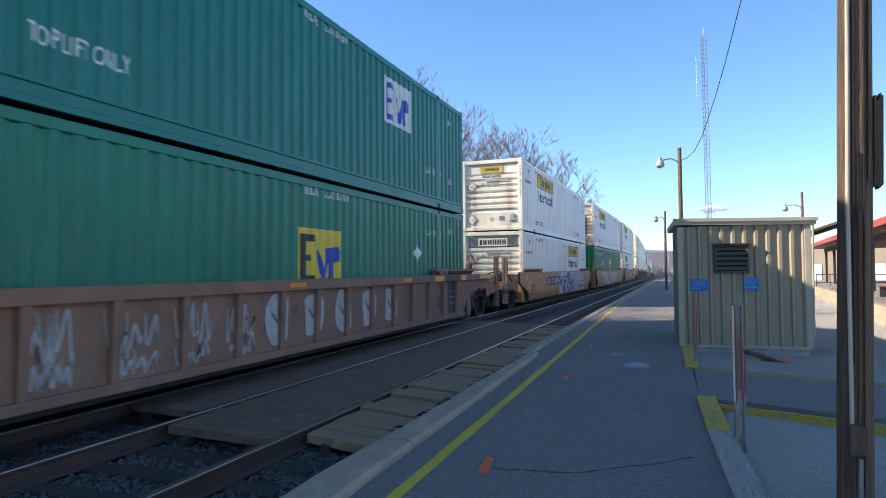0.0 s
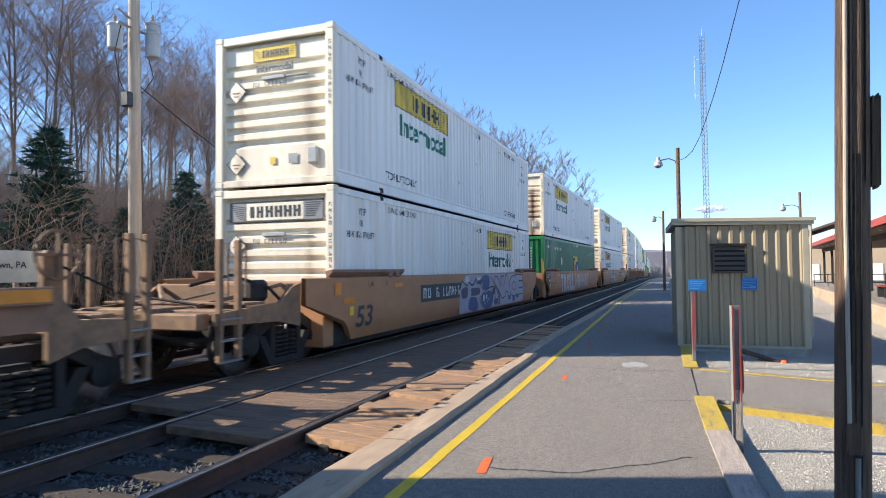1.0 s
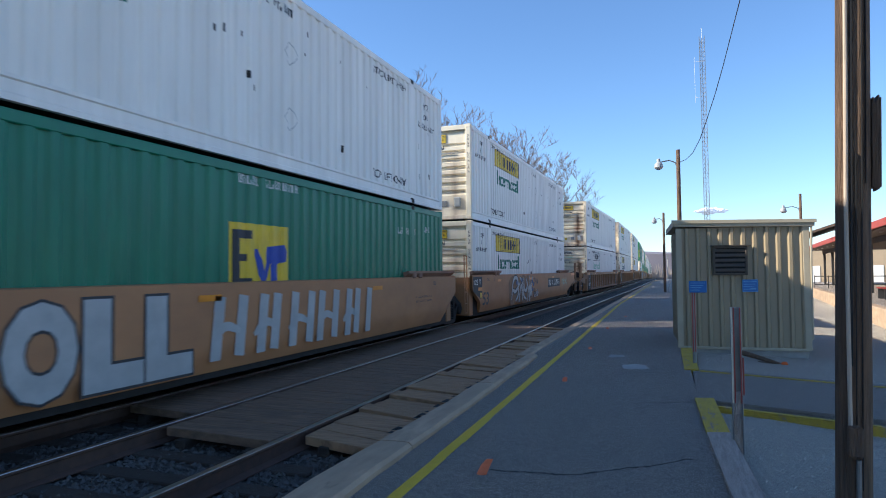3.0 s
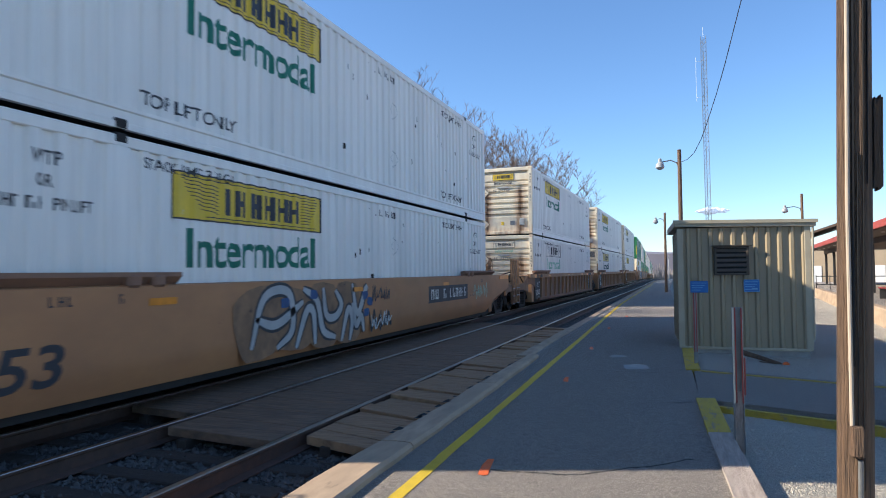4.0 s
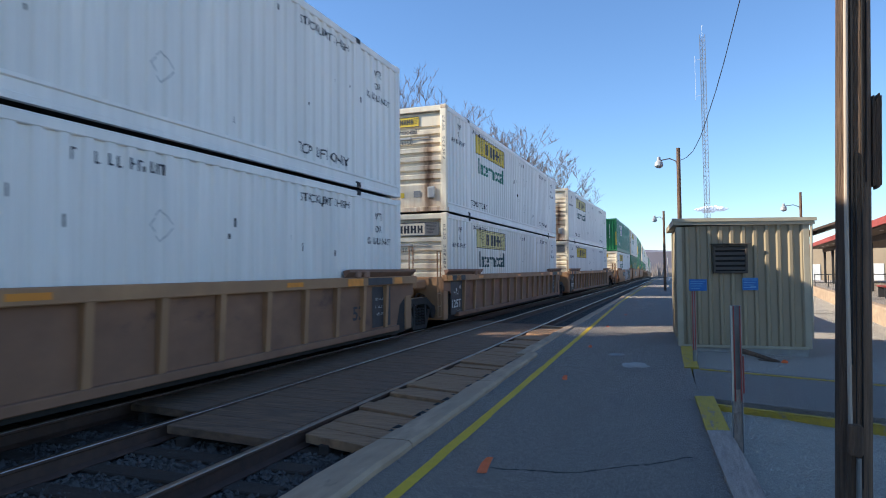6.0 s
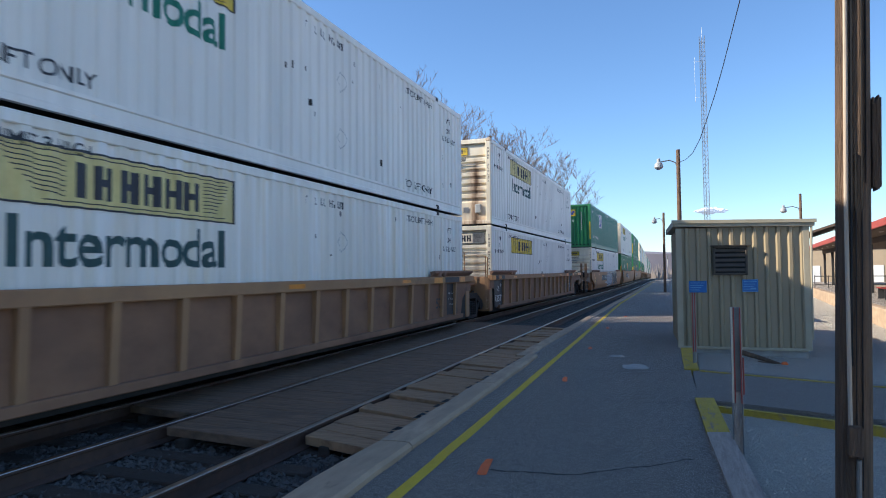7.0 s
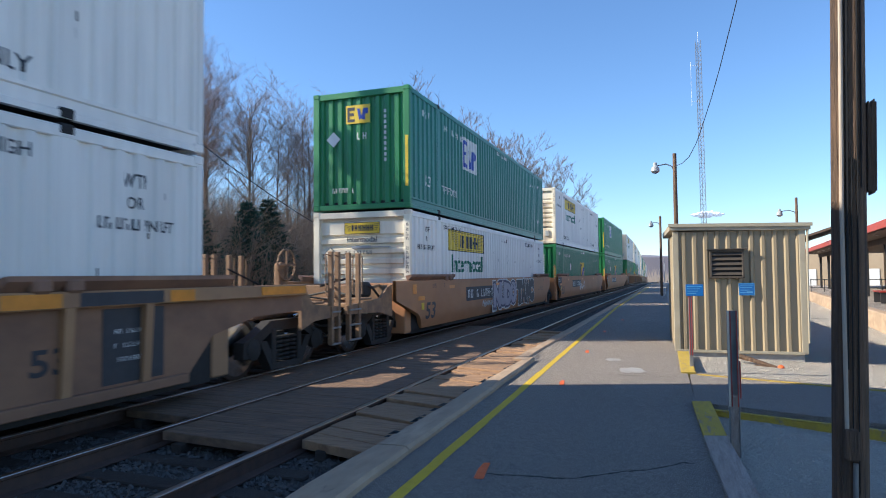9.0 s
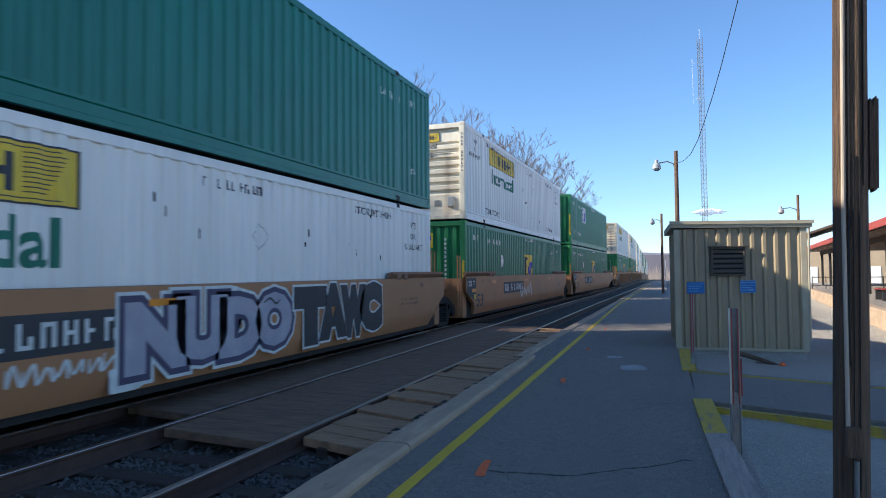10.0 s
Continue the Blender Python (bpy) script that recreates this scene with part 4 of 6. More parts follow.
        if kind == "rib":
            paint("lettering", "rb2", [words("125T", f + .12, .52, .74, .22, .02)], M["wink"], .004)
            paint("lettering", "rb2b", [words("48", f + .7, 1.02, .14, .1)], M["wink"], .004)
        for k_, (a_, b_, mt) in enumerate(((-.5, -.1, M["orange"]), (-.1, 1.0, M["panel"]), (.25, .62, M["orange"]), (13.4, 14.0, M["orange"]), (14.2, 15.3, M["panel"]), (15.4, 15.8, M["orange"]))):
            paint("chord_plate", ("rbc", k_), [rect(f + a_, f + b_, TOPZ - .155, TOPZ - .02)], mt, .0975 + .002 * (k_ % 2 + (mt is M["orange"])), "orange reflector block" if mt is M["orange"] else "black painted chord end")
        paint("stencil_mark", ("rb3", kind), bars(f + .25, .92, .45, .03, 9, 1) + bars(f + .3, .87, .4, .025, 8, 2) + bars(f + .5, .42, .35, .03, 8, 3) + [blob(random.Random(3), f + .48, 1.0, .1, .1)] + bars(f + 14.7, .95, .5, .05, 9, 4) + bars(f + 14.7, .8, .55, .05, 9, 5) + bars(f + 14.75, .65, .4, .05, 8, 6), M["wink"], .004)
        paint("stencil_panel", ("rb4", kind), [rect(f + 14.55, f + 15.4, .42, 1.22)], M["panel"], .002)
        paint("lettering", ("rb5", kind), [words("53", f + 13.75, .62, .42, .26, .02)], M["ink"], .002)
        for a in (2.3, 7.2, 11.5):
            paint("reflector", ("rb6", a), [rect(f + a, f + a + .45, TOPZ - .12, TOPZ - .05)], M["orange"], .098, "orange reflector strip")
    def layers(key, rows):
        for k_, (shapes, material, lab_) in enumerate(rows):
            paint("graffiti", (key, k_), shapes, material, .003 + .0025 * k_, lab_)
    if idx == 0:
        for k, (ya, w) in enumerate(((3.05, .5), (3.95, .72), (4.9, .62), (5.85, .6))):
            layers(("gr0", k), [(tag(r, f + ya, .62, w, .6, 3, .016) + tag(r, f + ya + .05, .42, w * .9, .3, 4, .014), M["chalk"], "chalky graffiti tag")])
        for k in range(5):
            yy = f + 6.72 + k * 1.0
            layers(("gr1", k), [([blob(r, yy + .3, .84, .58, .72)], M["chalk"], "chalky graffiti letter"), ([ribbon([(yy + .12, .95), (yy + .3, .8), (yy + .42, .9), (yy + .35, .6)], .035)], M["brown"], "")])
    elif idx == 1:
        layers("piece_a", [
            ([([(f + 6.4, .34), (f + 14.0, .36), (f + 14.3, .7), (f + 14.0, 1.38), (f + 7.0, 1.4), (f + 6.5, 1.0)], [tuple(range(6))])], M["lilac"], "lilac grey ground of a large graffiti piece"),
            ([blob(r, f + a, b, w, h) for a, b, w, h in ((7.7, .55, .9, .4), (9.0, 1.15, .8, .5), (9.2, .6, 1.3, .5), (10.2, .5, .5, .2), (12.0, .6, .35, .25), (13.2, .6, .4, .2), (12.6, .5, .4, .2))], M["bluespray"], "blue sprayed fills"),
            ([blob(r, f + a, b, w, h) for a, b, w, h in ((7.9, .9, .9, .25), (8.3, 1.2, .6, .2), (10.0, .85, .5, .2), (9.3, .8, .35, .2), (6.9, .9, .6, .3))], M["violet"], "dark violet shadows"),
            (fat_letters("NACE", f + 10.1, .62, 3.8, .66, .06), M["panel"], "black outline of the graffiti letters"),
            (fat_letters("NACE", f + 10.1, .62, 3.8, .66, .02), M["lilac"], "lilac graffiti letters"),
            ([ribbon([(f + 10.4, .52), (f + 10.6, .4), (f + 10.5, .8), (f + 9.6, 1.3)], .03), ribbon([(f + 7.0, 1.3), (f + 7.6, 1.1), (f + 8.1, 1.3), (f + 8.6, .95)], .03), ribbon([(f + 8.3, .7), (f + 9.2, .95), (f + 10.1, .95), (f + 10.7, .42)], .024), ribbon([(f + 8.3, .7), (f + 8.6, .36)], .03), ribbon([(f + 6.6, 1.25), (f + 7.1, 1.1), (f + 7.3, 1.3)], .025), ribbon([(f + 13.9, 1.35), (f + 14.2, .9), (f + 14.0, .45)], .02)], M["panel"], "black curved lines"),
            ([blob(r, f + a, b, w, h, 9) for a, b, w, h in ((8.75, .68, .2, .2), (9.05, .7, .12, .18), (8.85, .52, .08, .08), (9.3, .62, .08, .1), (9.1, .56, .08, .08), (7.1, 1.28, .35, .18), (8.2, 1.28, .4, .12))], M["wink"], "white highlights")])
    elif idx == 2:
        layers("piece_b", [
            ([sh for k in range(4) for sh in fat_letters("TROLL"[k:k + 1], f + 2.85 + k * .82, .38, .8, .9, .05, .9)] + fat_letters("L", f + 6.1, .38, .75, .9, .05, .9), M["panel"], "dark edge of block graffiti letters"),
            ([sh for k in range(4) for sh in fat_letters("TROLL"[k:k + 1], f + 2.85 + k * .82, .38, .8, .9, .02, .9)] + fat_letters("L", f + 6.1, .38, .75, .9, .02, .9), M["grey"], "silver block graffiti letters"),
            ([([(f + 7.1 + k * .42 + d, .44 + .03 * (k % 2)), (f + 7.1 + k * .42 + .2 + d, .44), (f + 7.1 + k * .42 + .3 + d, 1.24), (f + 7.1 + k * .42 + .1 + d, 1.27)], [(0, 1, 2, 3)]) for k in range(11) for d in (.05 * (k % 3),)], M["grey"], "silver slanted graffiti strokes"),
            ([ribbon([(f + 7.15 + k * .84, .7), (f + 7.4 + k * .84, .86), (f + 7.7 + k * .84, .78)], .06) for k in range(5)], M["grey"], "")])
        layers("tag_b", [(tag(r, f + 1.35, .75, .5, .2, 4, .01), M["ink"], "small dark tag")])
    elif idx == 3:
        swirl = [[(4.0, .5), (4.3, 1.2), (4.9, 1.25), (5.0, .7), (4.6, .45)], [(5.1, .4), (5.4, .95), (5.6, .9), (5.65, .4)], [(5.9, 1.3), (6.0, .85), (6.3, .8), (6.5, 1.0), (6.3, 1.25)], [(6.5, .36), (6.75, .9), (6.9, .7), (6.8, .34)], [(6.9, 1.35), (7.1, .8), (7.4, 1.2), (7.5, 1.3)], [(6.9, 1.0), (7.05, .6), (7.25, .75), (7.35, .45)], [(4.1, .9), (4.6, .8), (5.3, 1.1)], [(5.3, 1.3), (5.7, 1.1), (5.9, .6), (6.3, .45)]]
        layers("piece_c", [
            ([blob(r, f + a, .85, 1.1, 1.0) for a in (4.2, 5.0, 5.9, 6.7)], M["dusty"], "brown ground of a graffiti piece"),
            ([ribbon([(f + a, b) for a, b in p], .11) for p in swirl], M["panel"], "dark edge of swirling graffiti"),
            ([ribbon([(f + a, b) for a, b in p], .065) for p in swirl], M["grey"], "pale swirling graffiti strokes"),
            ([blob(r, f + a, b, .22, .16) for a, b in ((4.8, 1.1), (7.4, 1.12), (7.6, 1.0), (7.45, .8), (5.6, 1.2))], M["bluespray"], "blue sprayed dots")])
        layers("tag_c", [(tag(r, f + 7.7, .98, .8, .34, 4, .018), M["ink"], "dark tag")])
        layers("tag_d", [(tag(r, f + 7.6, .42, .9, .4, 4, .03), M["panel"], ""), (tag(random.Random(103), f + 7.62, .44, .9, .36, 4, .016), M["wink"], "white tag")])
        layers("tag_e", [(tag(r, f + 14.2, .75, 1.4, .5, 5, .016), M["fadedgreen"], "thin pale green tag")])
    elif idx == 7:
        layers("piece_d", [
            (fat_letters("NUDO", f + 6.6, .5, 3.0, .72, .15) + [blob(r, f + 6.6, .45, .5, .3), blob(r, f + 8.3, 1.3, .4, .2)], M["wink"], "white halo of bubble graffiti"),
            (fat_letters("NUDO", f + 6.6, .5, 3.0, .72, .11), M["violet"], "violet edge of bubble graffiti"),
            (fat_letters("NUDO", f + 6.6, .5, 3.0, .72, .035), M["lilac"], "lilac bubble graffiti letters"),
            (fat_letters("TAWC", f + 9.85, .48, 2.9, .78, .12), M["wink"], "white edge of dark graffiti"),
            (fat_letters("TAWC", f + 9.85, .48, 2.9, .78, .085), M["panel"], "dark bubble graffiti letters"),
            ([ribbon([(f + 9.0, 1.14), (f + 9.15, 1.2), (f + 9.3, 1.12), (f + 9.4, 1.18)], .014)], M["panel"], "")])
        layers("tag_f", [(tag(r, f + 5.25, .55, .8, .2, 5, .016) + tag(r, f + 6.1, .56, .35, .2, 2, .016), M["wink"], "thin white tag")])
    elif kind == "smooth" and idx == 8:
        layers("piece_e", [(tag(r, f + 6, .55, 2.0, .6, 4, .03), M["wink"], "white tag")])
    return root


V = 15.0
# where each stack's front stands at the start; car kind; first and last unit of its car; lower and upper container
UNITS = [(1.05, "ribdark", 0, 1, ("green", "vert", "first"), ("teal", "vert", "highrear")),
         (24.95, "smooth", 1, 0, ("white", "wide", "rear", 0, 1), ("white", "ribs", "")),
         (44.4, "smooth", 0, 0, ("green", "vert", "low"), ("white", "ribs", "", 1)),
         (63.3, "smooth", 0, 1, ("white", "ribs", ""), ("white", "ribs", "")),
         (86.7, "rib", 1, 0, ("white", "faded", "bleached", 1), ("white", "ribs", "", 1)),
         (106.05, "rib", 0, 0, ("white", "wide", "dark", 0, 1), ("white", "ribs", "", 1)),
         (125.5, "rib", 0, 1, ("white", "wide", "panel"), ("white", "ribs", "dark", 1)),
         (148.65, "smooth", 1, 0, ("white", "ribs", ""), ("teal", "vert", "high")),
         (167.85, "smooth", 0, 0, ("green", "vert", "low"), ("white", "ribs", "")),
         (187.0, "smooth", 0, 1, ("green", "vert", "low"), ("green", "vert", "high"))]
s0 = 187.0
for i in range(9):
    s0 += 23.7 if i % 3 == 0 else 19.2
    UNITS.append((s0, "rib" if i < 3 else "smooth", i % 3 == 0, i % 3 == 2, ("green", "vert", "low") if i in (0, 1, 5) else ("white", "ribs", ""), ("white", "ribs", "", i % 2) if i not in (4, 6) else ("green", "vert", "high")))
TRAIN = []
for i, (s, kind, a, b, low, high) in enumerate(UNITS):
    TRAIN.append((well_car(kind, a, b, i), s + CL, 0.0))
    TRAIN.append((container(*low[:4], seed=i, stained=len(low) > 4), s + CL, .2))
    TRAIN.append((container(*high, seed=i + 1), s + CL, .2 + CH + .05))


def drift(y):
    """How the line of the tracks swings and falls with distance: sideways and height."""
    u = min(1, max(0, (y - 22) / 46))
    e = max(0, y - 72)
    q = e * e / 80 if e < 40 else e - 20
    return .95 * u * u * (3 - 2 * u) - .024 * q, -.0107 * q


def train_pose(y, z):
    (xa, za), (xb, zb), (xc, zc) = drift(y - 7), drift(y + 7), drift(y)
    return pose(-6.955 + xc, y, z + zc, math.degrees(math.atan2(zb - za, 14)), 0, -math.degrees(math.atan2(xb - xa, 14)))


def motions():
    for ob, y, z in TRAIN:
        walk(ob, [(k * .25, train_pose(y - V * k * .25, z)) for k in range(41)])
    turn = math.degrees(V / FPS / .46)
    for ob, y in WHEELS:
        walk(ob, [(k / FPS, pose(0, y, .46, turn * k % 360)) for k in range(301)])


# ---- ground, tracks and platform ----
def hill(x, y):
    h = max(0.0, -13.5 - x)
    return min(8.0, h * .3) + (noise.noise((x * .12, y * .12, 0)) * .7 if h > 2 else 0)


def ground_z(x, y):
    z = drift(y)[1]
    if x < -9.4:
        return z - .35 + (hill(x, y) if x < -13 else 0)
    if x < -2.3:
        return z - .2
    if x < .35:
        return z - .3
    return z - .1 - .16 * min(1, max(0, (x - 1) / 4))


def ground():
    xs = [-900, -400, -200, -120, -80, -60] + [-50 + i * 2.5 for i in range(15)] + [-12.5, -9.4, -9.3, -7, -5, -2.31, -2.29, 0, .34, .36, 1, 2, 3.5, 5, 8, 15, 30, 60, 150, 400, 900]
    ys = [-150, -60, -20, -5] + [i * 4 for i in range(0, 40)] + [180, 220, 280, 360, 500, 800, 1200, 1700]
    mb = Mb().add([(x, y, ground_z(x, y)) for y in ys for x in xs], [(j * len(xs) + i, j * len(xs) + i + 1, (j + 1) * len(xs) + i + 1, (j + 1) * len(xs) + i) for j in range(len(ys) - 1) for i in range(len(xs) - 1)])
    me = mb.mesh("ground", M["gravel"])
    me.materials.append(M["ballast"])
    me.materials.append(M["dirt"])
    for p in me.polygons:
        c = p.center
        p.material_index = 2 if c.x < -9.35 or c.y > 300 else 1 if c.x < -2.3 else 0
    tagged(new("ground", me), "gravel and leaf-littered ground along the tracks", "ground", kind="structure")


ground()


def sweep(name, sec, xf, ys, material):
    """A section (x, z) drawn along the line x = xf(y)."""
    n = len(sec)
    vs = [(xf(y) + a, y, b + drift(y)[1]) for y in ys for a, b in sec]
    fs = [(i * n + j, i * n + (j + 1) % n, (i + 1) * n + (j + 1) % n, (i + 1) * n + j) for i in range(len(ys) - 1) for j in range(n)]
    fs += [tuple(range(n)), tuple(range((len(ys) - 1) * n, len(ys) * n))]
    return Mb().add(vs, fs)


YS = [-12, 0, 10, 20] + [24 + i * 4 for i in range(28)] + [150, 200, 300, 420]
for xr, k in ((-3.48, .5), (-4.985, .5), (-6.205, 1), (-7.705, 1)):
    rail = thing("rail", "rusty steel rail with a polished head", "rail", kind="structure")
    line_x = lambda y: xr + k * drift(y)[0]
    part("web_and_foot", sweep("web", [(-.075, -.175), (.075, -.175), (.075, -.165), (.012, -.14), (.009, -.045), (.034, -.03), (.036, -.008), (-.036, -.008), (-.034, -.03), (-.009, -.045), (-.012, -.14), (-.075, -.165)], line_x, YS, M["railside"]), M["railside"], rail)
    part("rail_head", sweep("head", [(-.033, -.009), (.033, -.009), (.03, -.001), (.018, .001), (-.018, .001), (-.03, -.001)], line_x, YS, M["railtop"]), M["railtop"], rail)
rt = random.Random(5)
for xc, k in ((-4.23, .5), (-6.955, 1)):
    tie = thing("railway_tie", "dark creosoted wooden railway tie in ballast", "tie", pose(xc, 1.0, 0), "railway ties", shape=Mb().box(-1.25, 1.25, -.11, .11, -.36, -.172, .012), material=M["tie"])
    for i in range(1, 26):
        y = 1.0 + i * .55
        copy_thing(tie, pose(xc + k * drift(y)[0] + rt.uniform(-.04, .04), y, 0, 0, 0, rt.uniform(-1, 1)))


def edge_x(y):
    """The kerb's outer edge: an older kerb farther on lies a little outside."""
    return -2.5 if y < 11.3 else -2.78


def kerb_in(y):
    return -2.135 - .024 * (y - 4) if y < 11.3 else -2.43


def line_at(y):
    return -1.885 - .02 * (min(y, 30) - 4)


def right_x(y):
    return .24 + .045 * (8.2 - y) if y < 8.2 else .24 - .014 * (min(y, 60) - 8.2)


PY = [-6, 0, 4, 8, 12, 16, 20, 26, 30, 36, 44, 52, 60, 68, 76, 90, 110, 140]
slab = Mb().add([q for y in PY for q in ((edge_x(y) + .15, y, drift(y)[1] - .4), (edge_x(y) + .15, y, drift(y)[1]), (right_x(y), y, drift(y)[1]), (right_x(y), y, drift(y)[1] - .4))],
                [(i * 4 + k, i * 4 + k + 1, i * 4 + k + 5, i * 4 + k + 4) for i in range(len(PY) - 1) for k in range(3)])
platform = thing("platform", "worn grey asphalt station platform with cracks and patches", "platform", kind="structure", shape=slab, material=M["asphalt"])
walkway = thing("pavement", "worn asphalt walkway crossing from platform to yard", "pavement", kind="structure", shape=Mb().prism([(.24, 8.3), (9, 5.2), (9, 7.7), (.24, 10.8)], "z", -.35, -.012), material=M["asphalt"])
rk = random.Random(31)
for x0, x1, yf, wide in ((-1.38, .2, lambda x: 4.84 + .02 * math.sin(x * 11) + .72 * min(1, max(0, (x + .95) / 1.0)) ** 1.4, .02), (-1.7, .1, lambda x: 10.15 + .1 * math.sin(x * 2), .014), (-.4, .2, lambda x: 7.9 + .35 * x, .01)):
    n = int((x1 - x0) / .03)
    wave = [(x0 + i * .03, yf(x0 + i * .03) + rk.uniform(-.012, .012), wide * rk.uniform(.15, 1)) for i in range(n)]
    part("crack", Mb().add([(x, y - w, .003) for x, y, w in wave] + [(x, y + w, .003) for x, y, w in wave], [(i, i + 1, n + i + 1, n + i) for i in range(n - 1)]), M["crack"], platform, "dark crack", False)
rb = random.Random(8)


def patch(x, y, w, h, z=.004, n=22, rough=.25):
    return [(x + w * math.cos(a) * (1 + rough * rb.uniform(-1, 1)), y + h * math.sin(a) * (1 + rough * rb.uniform(-1, 1)), z) for a in [2 * math.pi * i / n for i in range(n)]], [tuple(range(n))]


part("pale_patch", Mb().add(*patch(-.62, 10.6, .22, .3)), M["conc"], platform, "pale dried spill", False)
part("pale_patch", Mb().add(*patch(-1.0, 11.8, .16, .16)), M["conc"], platform, "pale dried spill", False)
for x, y, w, l in ((-1.435, 4.88, .038, .21), (-1.49, 9.12, .034, .2), (-1.6, 12.9, .035, .2), (-1.7, 17.5, .035, .25), (-1.55, 22, .04, .3)):
    part("spray_mark", Mb().add([(x - w + .03, y - l, .005), (x + w * .1 + .03, y - l * 1.06, .005), (x + w + .03, y - l * .97, .005), (x + w, y, .005), (x + w * .75 - .02, y + l, .005), (x - w * .6 - .02, y + l * .93, .005), (x - w * 1.1, y + l * .1, .005)], [tuple(range(7))]), M["spray"], platform, "orange spray mark", False)
pl = Mb()
for a, b in [(i * .5, i * .5 + .5) for i in range(-8, 150)]:
    j = [rb.uniform(-.006, .006) for _ in range(4)]
    pl.add([(line_at(a) + j[0], a, .004 + drift(a)[1]), (line_at(a) + .1 + j[1], a, .004 + drift(a)[1]), (line_at(b) + .1 + j[1], b, .004 + drift(b)[1]), (line_at(b) + j[0], b, .004 + drift(b)[1])], [(0, 1, 2, 3)])
part("safety_line", pl, M["line"], platform, "worn yellow safety line", False)
kerb = thing("platform_kerb", "weathered stone-grey kerb along the platform edge", "kerb", kind="structure")
cuts = [-5, -2.6, .3, 3.3, 5.15, 8.2, 11.28] + [11.3 + i * 3.0 for i in range(1, 43)]
for y, yb in zip(cuts, cuts[1:]):
    far_on = yb > 11.3
    h = .03 if far_on else .07
    j, ye = rb.uniform(-.006, .006), yb - .015
    steps = 5
    ring = []
    for k in range(steps + 1):
        yy = y + (ye - y) * k / steps
        xa, xb, zz = (-2.74, -2.5, drift(yy)[1]) if far_on else (-2.5, kerb_in(yy), 0.0)
        xa, xb, zz = xa + rb.uniform(-.012, .008), xb + rb.uniform(-.01, .01), zz + h + j + rb.uniform(-.005, .004)
        ring.append([(xa, yy, -.42), (xa, yy, zz - .03), (xa + .025, yy, zz - .004), ((xa + xb) / 2, yy, zz), (xb - .03, yy, zz - .003), (xb, yy, zz - .03), (xb, yy, -.42)])
    mb = Mb().add([p for q in ring for p in q], [(a * 7 + b, a * 7 + b + 1, a * 7 + b + 8, a * 7 + b + 7) for a in range(steps) for b in range(6)] + [tuple(range(7)), tuple(range(steps * 7, steps * 7 + 7))])
    part("kerb_stone", mb, M["kerb"], kerb)
chip = Mb()
for k in range(30):
    y = rb.uniform(5.4, 11.2)
    q = rb.uniform(.01, .035)
    chip.add([(-2.5 + q * a, y + q * 2.4 * b, .062) for a, b in ((-1, -1), (1.2, -.6), (1.5, .5), (-.8, 1))], [(0, 1, 2, 3)])
part("chipped_edge", chip, M["gap"], kerb, "dark chips along the kerb", False)

# crossing boards, laid slantwise between the rails and out to the kerb
for x0, x1, ya, n, SK, wood in ((-3.405, -2.53, 5.4, 44, -.3, M["plank"]), (-4.905, -3.56, 5.18, 46, -.1, M["darkplank"]), (-6.12, -5.07, 5.9, 46, -.12, M["darkplank"])):
    deck = thing("crossing_deck", "worn wooden crossing boards between rails and kerb", "crossing", kind="structure")
    meshes = []
    for k in range(4):
        c = [rb.uniform(-.02, .02) for _ in range(4)]
        d = SK * (x1 - x0)
        g = .006 if x0 > -3.5 else .002
        vs = [(x0 + c[0], g, 0), (x1 + c[1] * .5, d + g, 0), (x1 + c[2] * .5, d + .278 - g, 0), (x0 + c[3], .278 - g, 0)]
        mb = Mb().add([(x, y, -.085) for x, y, _ in vs] + [(x, y, -.008) for x, y, _ in vs] + [(x + (.006 if i in (0, 3) else -.006), y + (.006 if i < 2 else -.006), 0) for i, (x, y, _) in enumerate(vs)],
                      [(3, 2, 1, 0), (8, 9, 10, 11)] + [(a + l, (a + 1) % 4 + l, (a + 1) % 4 + l + 4, a + l + 4) for a in range(4) for l in (0, 4)])
        meshes.append(mb.mesh("plank", wood, False))
    for i in range(n):
        y = ya + i * .28
        ob = part("plank", meshes[rb.randrange(4)], wood, deck)
        ob.matrix_basis = pose(.5 * drift(y)[0], y, -.014 + (rb.uniform(-.01, .006) if x0 > -3.5 else rb.uniform(-.002, .002)), rb.uniform(-.6, .6) * (x0 > -3.5), rb.uniform(-.5, .5) * (x0 > -3.5), 0)
    part("sleeper_beam", Mb().box(x0 + .2, x0 + .32, ya - .1, ya + n * .28, -.22, -.1, .01).box(x1 - .25, x1 - .13, ya - .25, ya + n * .28, -.22, -.1, .01), M["tie"], deck)


